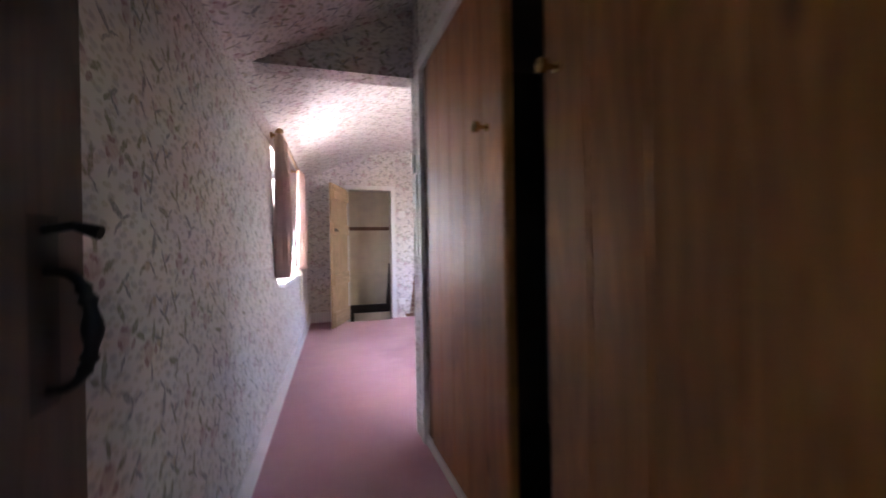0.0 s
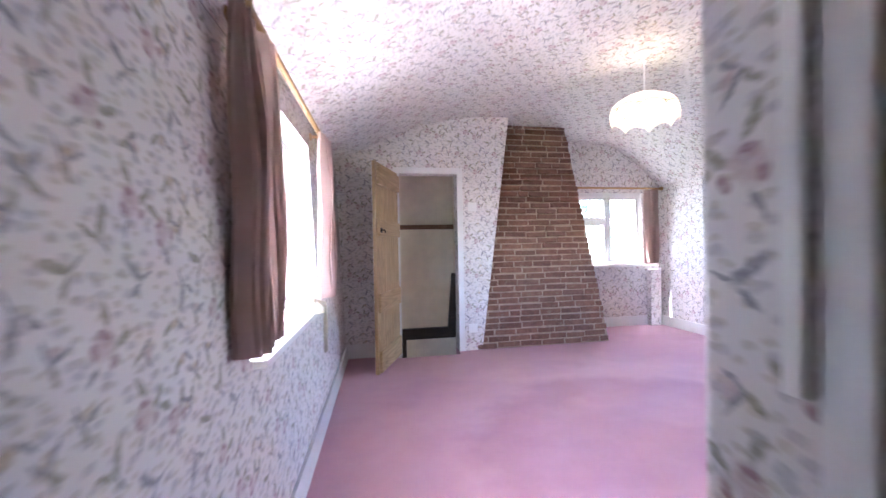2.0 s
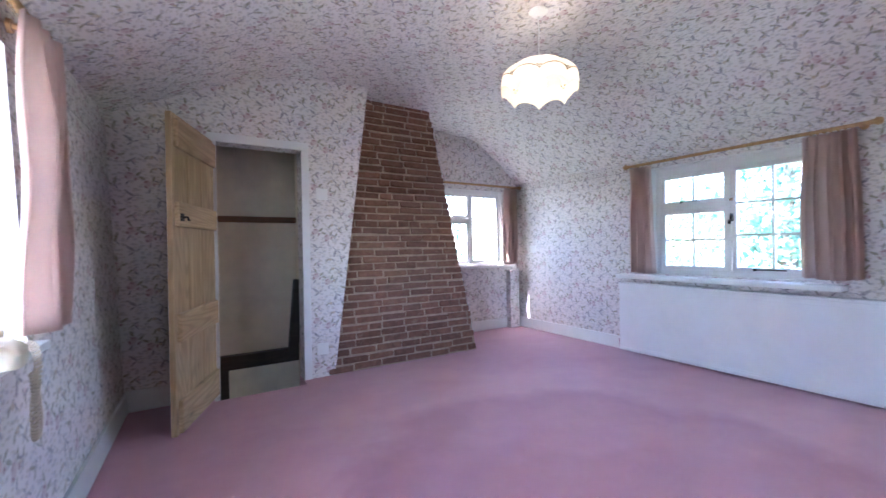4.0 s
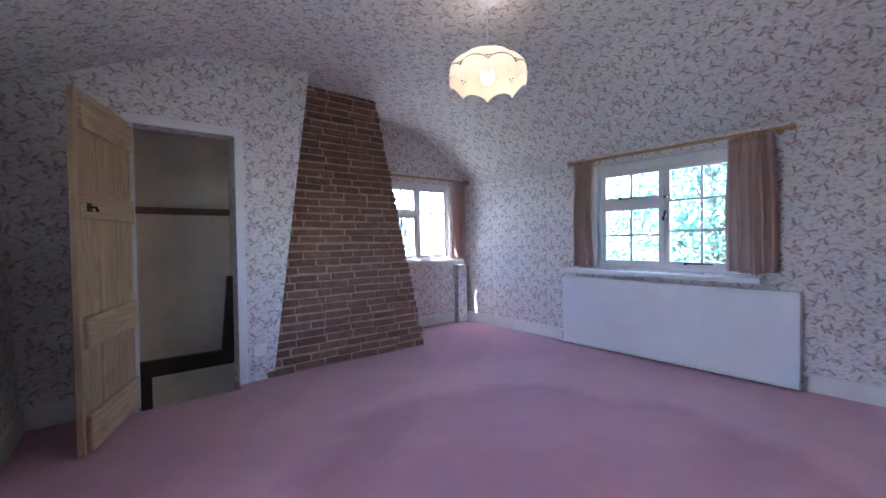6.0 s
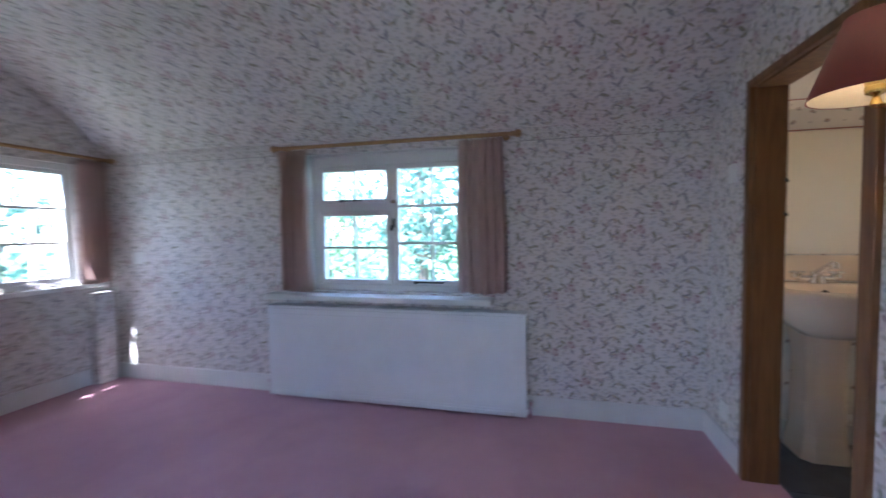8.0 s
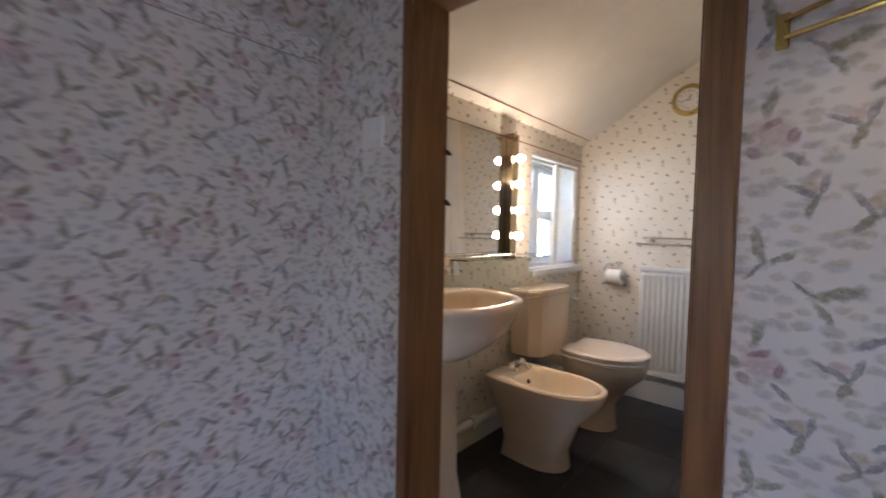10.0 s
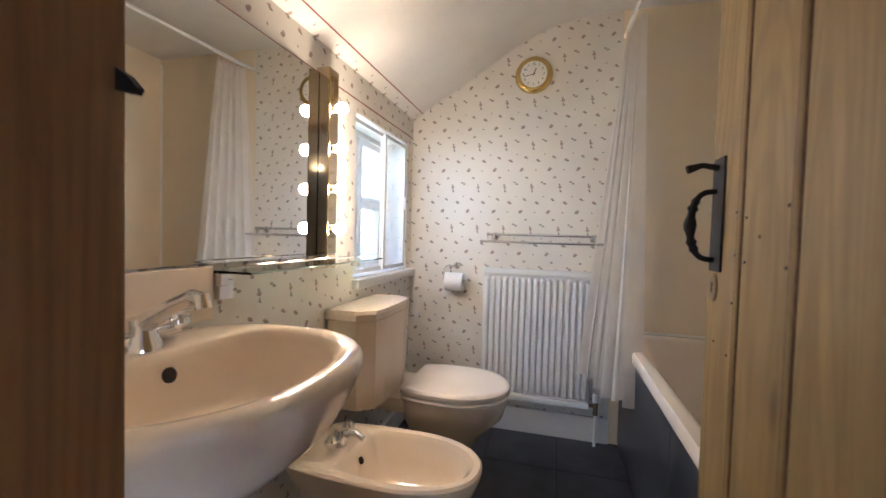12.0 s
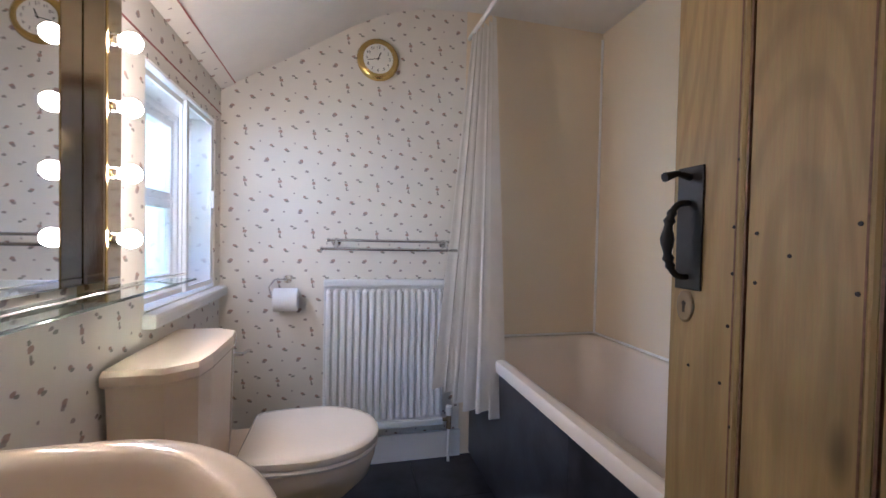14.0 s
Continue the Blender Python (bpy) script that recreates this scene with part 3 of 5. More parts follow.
# roof and outer shell
# western eave is unseen; its overhang is set to limit sun through window 1
setting("roof", loft([[(-0.60, y, 1.66), (2.0, y, 2.95), (4.25, y, 1.63), (4.25, y, 1.75), (2.0, y, 3.08), (-0.60, y, 1.78)] for y in (-1.6, 6.30)]),
        M_OUTBRICK, "unseen dull red tiled roof, its western eave shading window 1", "roof")
setting("wall_outer", join(box(-0.5, 4.1, -1.5, -1.36, -2.7, 2.3), box(1.41, 4.1, -0.45, -0.31, -2.7, 2.3), box(-0.4, 4.1, 6.235, 6.29, -2.7, 0.7),
                           box(4.102, 4.16, -0.4, 6.29, -2.7, 0.68), box(-0.52, -0.44, -1.5, 6.45, -2.7, 0.70)),
        M_OUTBRICK, "red brick outer walls of the cottage", "wall")
setting("ground", box(-120, 120, -120, 120, -2.9, -2.7), M_GRASS, "green lawn round the cottage", "lawn")


# added out of view: pale ground that bounces sunlight up through window 1
setting("drive", box(-14.0, -0.53, -6.0, 14.0, -2.699, -2.66), M_GRAVEL, "unseen pale gravel added to bounce sunlight into window 1", "drive")


def skirting(name, x0, x1, y0, y1, h=0.115):
    return setting(name, box(x0, x1, y0, y1, 0.0, h, 0.004), M_WHITE, "white painted skirting board", "skirting")


skirting("baseboard_east", EAST - 0.018, EAST, NEAR, ALCOVE)
skirting("baseboard_alcove", 2.78, EAST - 0.02, ALCOVE - 0.018, ALCOVE)
skirting("baseboard_near", 3.418, EAST - 0.019, NEAR, NEAR + 0.018)
skirting("baseboard_near_west", 0.805, 2.68, NEAR, NEAR + 0.018)
skirting("baseboard_far", 0.095, 0.53, FAR - 0.018, FAR, 0.13)
skirting("baseboard_bathroom", 2.75, EAST - 0.02, BACK, BACK + 0.018, 0.13)
bs = box(0.0, 0.016, -1.2, FAR, 0.0, 0.12, 0.004)
for v in bs.verts:
    v.co.x += left_x(v.co.y, v.co.z)
setting("baseboard_west", bs, M_WHITE, "white painted skirting board on the skewed wall", "skirting")

BORDER_Z = (1.625, 1.70)
setting("border_band_bedroom", join(box(EAST - 0.0015, EAST - 0.0003, NEAR, 3.02, BORDER_Z[0], 1.70), box(EAST - 0.0015, EAST - 0.0003, 4.64, ALCOVE, BORDER_Z[0], 1.70)), M_FRIEZE, "denser floral paper border at the wall's head", "border")
setting("trim_border_bedroom", join(box(EAST - 0.003, EAST - 0.0016, NEAR, 3.02, BORDER_Z[0] - 0.002, BORDER_Z[0] + 0.0015), box(EAST - 0.003, EAST - 0.0016, 4.64, ALCOVE, BORDER_Z[0] - 0.002, BORDER_Z[0] + 0.0015)), M_BORDER, "thin edge of the wallpaper border", "border")

def west_strip(x0, x1, z0, z1):
    """A thin strip along the skewed west wall."""
    bm = box(x0, x1, -1.2, FAR, z0, z1)
    for v in bm.verts:
        v.co.x += left_x(v.co.y, v.co.z)
    return bm


setting("border_band_west", west_strip(0.0003, 0.0015, 1.60, 1.735), M_FRIEZE, "denser floral paper border on the skewed wall", "border")
setting("trim_border_west", west_strip(0.0016, 0.003, 1.598, 1.6015), M_BORDER, "thin edge of the wallpaper border on the skewed wall", "border")

# bathroom floor tiles
tiles = bpy.data.objects["floor_bathroom"]
for i in range(6):
    for j in range(6):
        x0, y0 = 2.0 + i * 0.335, BACK + j * 0.335
        x1, y1 = min(x0 + 0.332, EAST), min(y0 + 0.332, NEAR - 0.134)
        if x1 - x0 > 0.05 and y1 - y0 > 0.05:
            part("tile", box(x0, x1, y0, y1, -0.004, 0.0), M_SLATE, tiles)


# ---- windows ----
def casement(name, width, z0, z1, lights, label, sash=0.025, deep=0.05, f=0.03, head=0.03, half=0.016, transom=0.0):
    """A painted wooden window, built along local x from 0 to width, its inner face towards local -y."""
    w = thing(name, (0, 0, 0), label, "window", kind="structure")
    frame_bm = join(box(0, f, 0, deep + 0.02, z0, z1, 0.004), box(width - f, width, 0, deep + 0.02, z0, z1, 0.004),
                    box(f, width - f, 0.001, deep + 0.019, z0, z0 + f, 0.004), box(f, width - f, 0.001, deep + 0.019, z1 - head, z1, 0.004))
    part("window_frame", frame_bm, M_WHITE, w)
    if head > 0.05:
        part("head_bead", box(f, width - f, -0.010, 0.0005, z1 - 0.030, z1 - 0.012, 0.003), M_WHITE, w)
    n = len(lights)
    inner, low, high = width - 2 * f, z0 + f, z1 - head
    for k, light in enumerate(lights):
        a = f + inner * k / n
        b = f + inner * (k + 1) / n
        if k:
            part("mullion", box(a - half, a + half, 0.002, deep + 0.018, low, high, 0.004), M_WHITE, w)
            a += half
        if k < n - 1:
            b -= half
        for (s0, s1, cols, rows) in light:
            u0, u1 = low + (high - low) * s0 + (transom / 2 if s0 > 0 else 0), low + (high - low) * s1 - (transom / 2 if s1 < 1 else 0)
            if s0 > 0 and transom:
                part("transom", box(a + 0.0005, b - 0.0005, 0.002, deep + 0.017, u0 - transom, u0, 0.004), M_WHITE, w)
            s = part("sash", join(box(a, a + sash, 0.012, deep + 0.01, u0, u1, 0.004), box(b - sash, b, 0.012, deep + 0.01, u0, u1, 0.004),
                                  box(a + sash, b - sash, 0.013, deep + 0.009, u0, u0 + sash, 0.004), box(a + sash, b - sash, 0.013, deep + 0.009, u1 - sash, u1, 0.004)), M_WHITE, w)
            ga, gb, gz0, gz1 = a + sash, b - sash, u0 + sash, u1 - sash
            for c in range(1, cols):
                x = ga + (gb - ga) * c / cols
                part("glazing_bar", box(x - 0.008, x + 0.008, 0.018, deep - 0.004, gz0, gz1), M_WHITE, s)
            for r in range(1, rows):
                z = gz0 + (gz1 - gz0) * r / rows
                part("glazing_bar", box(ga, gb, 0.019, deep - 0.005, z - 0.008, z + 0.008), M_WHITE, s)
            for c in range(cols):
                for r in range(rows):
                    xa, xb = ga + (gb - ga) * c / cols, ga + (gb - ga) * (c + 1) / cols
                    za, zb = gz0 + (gz1 - gz0) * r / rows, gz0 + (gz1 - gz0) * (r + 1) / rows
                    p = part("pane", box(xa, xb, 0.030, 0.033, za, zb), M_GLASS, s)
                    p.visible_shadow = False
    return w


def stay(parent, place, run):
    part("window_stay", join(box(place[0], place[0] + run, place[1] - 0.016, place[1] - 0.010, place[2], place[2] + 0.010, 0.002),
                             box(place[0], place[0] + 0.02, place[1] - 0.02, place[1] - 0.004, place[2] - 0.006, place[2] + 0.014, 0.002)), M_IRON, parent, "black iron casement stay")


w2 = casement("window_2", W2[1] - W2[0], W2[2], W2[3], [[(0.0, 0.65, 2, 2), (0.65, 1.0, 2, 1)], [(0.0, 1.0, 2, 3)]], "white painted casement window with glazing bars over the radiator", sash=0.032, f=0.04, head=0.075, half=0.011, transom=0.045)
w2.matrix_basis = pose(EAST + 0.075, W2[1], 0, 0, 0, -90)
stay(w2, (0.2, 0.018, W2[2] + 0.60), 0.16)
stay(w2, (0.72, 0.018, W2[2] + 0.055), 0.2)
part("window_latch", join(box(0.585, 0.60, -0.03, 0.002, W2[2] + 0.42, W2[2] + 0.48, 0.003), box(0.575, 0.595, -0.04, -0.028, W2[2] + 0.40, W2[2] + 0.435, 0.003)), M_IRON, w2, "black iron window catch")
part("window_latch", join(box(0.572, 0.60, -0.004, 0.002, 1.288, 1.312, 0.001), box(0.572, 0.60, -0.004, 0.002, 1.15, 1.175, 0.001)), M_CHROME, w2, "small silver catch plates")
w3 = casement("window_3", W3[1] - W3[0], W3[2], W3[3], [[(0.0, 0.63, 2, 2), (0.63, 1.0, 2, 1)], [(0.0, 1.0, 2, 3)]], "white painted casement window beside the chimney", sash=0.03, f=0.032, head=0.05, half=0.012, transom=0.035)
w3.matrix_basis = pose(W3[0], ALCOVE + 0.015, 0, 0, 0, 0)
w1 = casement("window_1", W1[1] - W1[0], W1[2], W1[3], [[(0.0, 1.0, 1, 1)], [(0.0, 1.0, 1, 1)]], "white painted casement window in the thick leaning wall")
w1.matrix_basis = pose(left_x(W1[0], 1.2) - 0.12, W1[0], 0, 0, 0, 90 - 2.6)
wb = casement("window_4", WB[1] - WB[0], WB[2], WB[3], [[(0.0, 0.5, 1, 1), (0.5, 1.0, 1, 1)], [(0.0, 0.5, 1, 1), (0.5, 1.0, 1, 1)]], "white bathroom casement window behind sliding inner glazing", sash=0.03)
wb.matrix_basis = pose(EAST + 0.13, WB[1], 0, 0, 0, -90)
for a, b, y in ((0.005, 0.345, -0.110), (0.32, WB[1] - WB[0] - 0.005, -0.125)):
    part("sliding_frame", join(box(a, a + 0.022, y, y + 0.012, WB[2] + 0.012, WB[3] - 0.012, 0.002), box(b - 0.022, b, y, y + 0.012, WB[2] + 0.012, WB[3] - 0.012, 0.002),
                               box(a + 0.022, b - 0.022, y, y + 0.012, WB[2] + 0.012, WB[2] + 0.03, 0.002), box(a + 0.022, b - 0.022, y, y + 0.012, WB[3] - 0.03, WB[3] - 0.012, 0.002)), M_WHITE, wb, "slim white sliding frame")
    p = part("pane", box(a + 0.02, b - 0.02, y + 0.005, y + 0.008, WB[2] + 0.028, WB[3] - 0.028), M_GLASS, wb)
    p.visible_shadow = False
part("glazing_handle", box(WB[1] - WB[0] - 0.03, WB[1] - WB[0] - 0.016, -0.136, -0.1255, 1.18, 1.25, 0.003), M_PLASTIC, wb)


def sill(name, bm, label):
    return setting(name, bm, M_WHITE, label, "window sill")


sill("window_sill_2", box(EAST - 0.13, EAST + 0.08, 3.17, 4.69, 0.665, 0.70, 0.006), "white painted window board over the radiator")
sill("window_sill_3", box(2.66, 3.80, ALCOVE - 0.025, ALCOVE + 0.03, 0.715, 0.748, 0.006), "white painted alcove window board")
sill("window_sill_4", box(EAST - 0.035, EAST + 0.07, BACK + 0.002, 0.612, 0.812, 0.855, 0.012), "white painted bathroom window board")
s1 = box(-0.20, 0.042, 2.885, 4.13, 0.676, 0.703, 0.006)
for v in s1.verts:
    v.co.x += left_x(v.co.y, 0.70)
sill("window_sill_1", s1, "white painted window board in the leaning wall")


def reveal(name, bm):
    return setting(name, bm, M_WHITE, "white painted window reveal", "window reveal")


r1 = join(box(-0.28, 0.002, W1[0], W1[0] + 0.004, W1[2], W1[3]), box(-0.28, 0.002, W1[1] - 0.004, W1[1], W1[2], W1[3]), box(-0.28, 0.002, W1[0] + 0.004, W1[1] - 0.004, W1[3] - 0.004, W1[3]))
for v in r1.verts:
    v.co.x += left_x(v.co.y, v.co.z)
reveal("window_reveal_1", r1)
reveal("window_reveal_2", join(box(EAST - 0.001, 4.099, W2[0], W2[0] + 0.004, W2[2], W2[3]), box(EAST - 0.001, 4.099, W2[1] - 0.004, W2[1], W2[2], W2[3]), box(EAST - 0.001, 4.099, W2[0] + 0.004, W2[1] - 0.004, W2[3] - 0.004, W2[3])))
reveal("window_reveal_3", join(box(W3[1] - 0.004, W3[1], ALCOVE - 0.001, ALCOVE + 0.014, W3[2], W3[3]), box(W3[0], W3[0] + 0.004, ALCOVE - 0.001, ALCOVE + 0.014, W3[2], W3[3]), box(W3[0] + 0.004, W3[1] - 0.004, ALCOVE - 0.001, ALCOVE + 0.014, W3[3] - 0.004, W3[3])))

reveal("window_reveal_4", join(box(EAST + 0.004, 4.099, WB[0], WB[0] + 0.004, WB[2], WB[3]), box(EAST + 0.004, 4.099, WB[1] - 0.004, WB[1], WB[2], WB[3]), box(EAST + 0.004, 4.099, WB[0] + 0.004, WB[1] - 0.004, WB[3] - 0.004, WB[3]), box(EAST + 0.071, 4.099, WB[0] + 0.004, WB[1] - 0.004, WB[2], WB[2] + 0.004)))

# ---- curtains ----
def curtain_sheet(width, z0, z1, folds, depth, flare=1.0, seed=0):
    """Hanging cloth along local x, in uneven folds along local y; pinched at the top."""
    rnd = random.Random(seed * 7 + 3)
    wide = [rnd.uniform(0.55, 1.7) for _ in range(folds)]
    edge = [sum(wide[:k]) / sum(wide) for k in range(folds + 1)]
    deep = [rnd.uniform(0.55, 1.2) for _ in range(folds + 2)]
    nu, nv = folds * 14, 18
    rows = []
    for j in range(nv + 1):
        f = j / nv
        z = z1 + (z0 - z1) * f
        row = []
        for i in range(nu + 1):
            k = i / 14
            n = min(int(k), folds - 1)
            u = edge[n] + (edge[n + 1] - edge[n]) * (k - n)
            amp = depth * (deep[n] + (deep[n + 1] - deep[n]) * (k - n)) * (0.45 + 0.55 * min(1, f * 3))
            x = width * (0.5 + (u - 0.5) * (1 + (flare - 1) * f)) + 0.008 * math.sin(4 * f + 3 * u + seed) + 0.25 * amp * math.sin(4 * math.pi * k)
            y = amp * (math.sin(2 * math.pi * k + 0.4 * f) + 0.18 * math.sin(6 * math.pi * k + f)) + 0.006 * math.sin(9 * f + 5 * u)
            row.append((x, y, z + 0.006 * math.sin(5 * u + seed) * f))
        rows.append(row)
    return loft(rows, closed=False)


def curtain(name, m, width, z0, z1, folds, depth, label, flare=1.0, seed=0, mat=M_CURTAIN, category="curtain"):
    ob = part(name, curtain_sheet(width, z0, z1, folds, depth, flare, seed), mat, smooth=True)
    mod = ob.modifiers.new("thick", "SOLIDIFY")
    mod.thickness = 0.004
    ob.matrix_basis = m
    return tagged(ob, label, category)


def rod(length, m, label, rings=()):
    t = thing("curtain_rod", (0, 0, 0), label, "curtain rod")
    part("pole", moved(tube([(0, 0, 0), (length, 0, 0)], 0.012, 12), Matrix()), M_ROD, t, smooth=True)
    knob = [(0.0, -0.032), (0.014, -0.03), (0.022, -0.018), (0.024, -0.006), (0.017, 0.006), (0.013, 0.012), (0.017, 0.018), (0.012, 0.024), (0.0, 0.025)]
    for x, s in ((-0.02, 1), (length + 0.02, -1)):
        part("finial", moved(lathe(knob, 16), pose(x, 0, 0, 0, 90 * s, 0)), M_ROD, t, "turned wooden finial", smooth=True)
    for x in (0.04, length - 0.04):
        part("bracket", join(tube([(x, 0.012, -0.004), (x, 0.05, -0.004)], 0.010, 10), moved(lathe([(0.0, 0), (0.022, 0.0), (0.020, 0.012), (0.0, 0.013)], 14), pose(x, 0.062, -0.004, 90, 0, 0))), M_ROD, t, smooth=True)
    for x in rings:
        bm = bmesh.new()
        bmesh.ops.create_cone(bm, segments=14, radius1=0.017, radius2=0.017, depth=0.006)
        part("ring", moved(bm, pose(x, 0, -0.004, 0, 90, 0)), M_ROD, t, smooth=True)
    t.matrix_basis = m
    return t


R2 = pose(EAST - 0.075, 4.58, 1.655, 0, 0, -90)
rod(1.53, R2, "light wooden curtain rod over the radiator window", [0.05 + 0.028 * i for i in range(7)] + [1.26 + 0.032 * i for i in range(8)])
curtain("curtain", R2 @ pose(0.0, 0.0, -1.655), 0.215, 0.72, 1.635, 4, 0.042, "dusty pink curtain drawn back, gathered narrow", 1.05, 1)
curtain("curtain", R2 @ pose(1.21, 0.0, -1.655), 0.27, 0.735, 1.635, 5, 0.050, "dusty pink curtain drawn back over the window's edge", 1.05, 2)
R3 = pose(2.70, ALCOVE - 0.075, 1.66)
rod(1.11, R3, "light wooden curtain rod over the alcove window", [0.94 + 0.03 * i for i in range(6)])
curtain("curtain", R3 @ pose(0.90, 0.0, -1.66), 0.19, 0.755, 1.64, 4, 0.030, "dusty pink curtain hanging in the alcove corner", 1.0, 3)
ANG = 90 - 2.6
R1 = pose(left_x(2.78, 1.65) + 0.075, 2.78, 1.655, 0, 0, ANG)
rod(1.33, R1, "light wooden curtain rod on the leaning wall", [0.03 + 0.03 * i for i in range(9)] + [1.12 + 0.025 * i for i in range(6)])
curtain("curtain", R1 @ pose(-0.075, 0.0, -1.655), 0.245, 0.755, 1.635, 5, 0.052, "dusty pink curtain bunched beside the bright window", 1.0, 4)
curtain("curtain", R1 @ pose(1.12, -0.03, -1.655), 0.21, 0.755, 1.635, 3, 0.05, "pale pink curtain gathered at the window's end", 1.0, 5)

# ---- chimney breast with exposed brick ----
CH_L0, CH_L1, CH_R0, CH_R1, CH_TOP = 1.33, 1.66, 2.74, 2.40, 2.30
chimney = thing("chimney_breast", (2.0, FAR, 0), "tapering exposed red-brown brick chimney breast leaning back", "chimney", kind="structure")
chimney.matrix_basis = pose(2.0, FAR, 0, -6.3)
core = [[(CH_L0 - 2.0 + 0.002, 0.004, 0), (CH_R0 - 2.005, 0.004, 0), (CH_R0 - 2.005, 0.66, 0), (CH_L0 - 2.0 + 0.002, 0.66, 0)],
        [(CH_L1 - 2.0 + 0.002, 0.004, CH_TOP), (CH_R1 - 2.005, 0.004, CH_TOP), (CH_R1 - 2.005, 0.42, CH_TOP), (CH_L1 - 2.0 + 0.002, 0.42, CH_TOP)]]
part("mortar", loft(core), M_MORTAR, chimney, "brown rough lime mortar")
COURSES = 38
rnd = random.Random(4)
course = CH_TOP / COURSES


def brick_mesh(w, d, h, seed):
    """An old hand-made brick: edges worn, faces a little twisted, arrises dipping."""
    r = random.Random(seed)
    bm = box(0, w, 0, d, 0, h, 0.006)
    tilt, sway = r.uniform(-0.018, 0.018), r.uniform(-0.003, 0.003)
    for v in bm.verts:
        f = v.co.x / w
        v.co += Vector((r.uniform(-1, 1) * 0.004, r.uniform(-1, 1) * 0.003, r.uniform(-1, 1) * 0.0032 + tilt * (f - 0.5) * w + sway * math.sin(3.1 * f)))
    me = bpy.data.meshes.new("brick")
    bm.to_mesh(me)
    bm.free()
    me.materials.append(M_BRICK)
    return me


JOINT = 0.0135
STRETCH = [brick_mesh(0.205, 0.03, course - JOINT + dh, s) for s, dh in enumerate((0, 0.002, -0.003, 0.001, -0.001, 0.003, -0.002, 0, 0.002, -0.004))]
for c in range(COURSES):
    f = (c + 0.5) / COURSES
    xl, xr = CH_L0 + (CH_L1 - CH_L0) * f, CH_R0 + (CH_R1 - CH_R0) * f
    x = xl - (c % 2) * 0.11 - rnd.uniform(0, 0.06)
    while x < xr - 0.02:
        w = rnd.choice((0.205, 0.205, 0.215, 0.19, 0.225, 0.17, 0.10, 0.205))
        a, b = max(x, xl), min(x + w, xr + rnd.uniform(-0.006, 0.006))
        if b - a > 0.03:
            full = b - a > 0.16
            me = STRETCH[rnd.randrange(10)] if full else brick_mesh(b - a, 0.03, course - JOINT, c * 31 + int(a * 100))
            ob = new("brick", me)
            ob.parent = chimney
            ob.location = (a - 2.0, -0.003 + rnd.uniform(-0.003, 0.004), c * course + 0.008 + rnd.uniform(-0.003, 0.003))
            if full:
                ob.scale = ((b - a) / 0.205, 1, 1)
        x += w + rnd.uniform(0.010, 0.019)
    # return side towards the alcove
    for k in range(3 if f < 0.5 else 2):
        ob = new("brick", STRETCH[rnd.randrange(10)])
        ob.parent = chimney
        ob.matrix_basis = Matrix.Translation((xr - 2.0 - 0.001, 0.03 + k * 0.22 + (c % 2) * 0.06, c * course + 0.006)) @ pose(0, 0, 0, 0, 0, 90)

# ---- cupboard in the far wall ----
door_trim = join(box(0.545, 0.60, FAR - 0.012, FAR + 0.02, 0, 1.70, 0.003), box(1.15, 1.205, FAR - 0.012, FAR + 0.02, 0, 1.70, 0.003),
                 box(0.545, 1.205, FAR - 0.012, FAR + 0.02, 1.7005, 1.757, 0.003))
setting("trim_cupboard", door_trim, M_WHITE, "white painted architrave round the cupboard doorway", "door frame")
setting("cupboard_inside", join(box(0.42, 0.50, FAR + 0.13, 6.15, -0.36, 2.2), box(1.25, 1.33, FAR + 0.13, 6.15, -0.36, 2.2), box(0.42, 1.33, 6.15, 6.22, -0.36, 2.2),
                                box(0.50, 1.25, FAR + 0.13, 6.15, 1.95, 2.02), box(0.42, 1.33, FAR + 0.132, 6.22, -0.42, -0.36), box(0.42, 1.33, 5.30, FAR + 0.131, -0.42, -0.36)), M_PLASTER, "bare off-white plaster inside the cupboard", "cupboard")
setting("timber_plate", join(box(0.50, 1.249, 6.08, 6.149, 0.0, 0.115, 0.006), box(0.54, 0.70, 6.09, 6.149, -0.358, -0.001, 0.006)), M_BEAM, "dark stained timber sill and post in the cupboard", "beam")
setting("hatch_panel", box(0.701, 1.249, 6.105, 6.148, -0.355, -0.001, 0.002), M_CREAMBOARD, "cream painted board under the dark timber sill", "panel")
setting("timber_stud", moved(box(-0.04, 0.04, 0, 0.06, 0, 0.62, 0.004), pose(1.20, 6.06, 0.09, 0, 5, 0)), M_BEAM, "dark leaning timber stud in the cupboard", "beam")
setting("batten", box(0.501, 1.249, 6.11, 6.149, 1.20, 1.25, 0.004), M_BATTEN, "brown coat batten across the cupboard", "batten")


def plank_door(name, loc, turn, width, z0, z1, planks, mat, label, ledges=(), ledge_mat=None, thick=0.028, bead=False):
    d = thing(name, loc, label, "door", turn=turn)
    edges = [0.0] + list(planks) + [width]
    for a, b in zip(edges, edges[1:]):
        part("plank", box(a + 0.0015, b - 0.0015, 0, thick, z0, z1, 0.003), mat, d)
        if bead and b < width:
            part("bead", tube([(b + 0.010, thick - 0.003, z0 + 0.002), (b + 0.010, thick - 0.003, z1 - 0.002)], 0.006, 8), mat, d)
            part("groove", box(b + 0.001, b + 0.004, thick - 0.004, thick + 0.0006, z0 + 0.002, z1 - 0.002), M_BATTEN, d)
            part("groove", box(b + 0.0165, b + 0.019, thick - 0.004, thick + 0.0006, z0 + 0.002, z1 - 0.002), M_BATTEN, d)
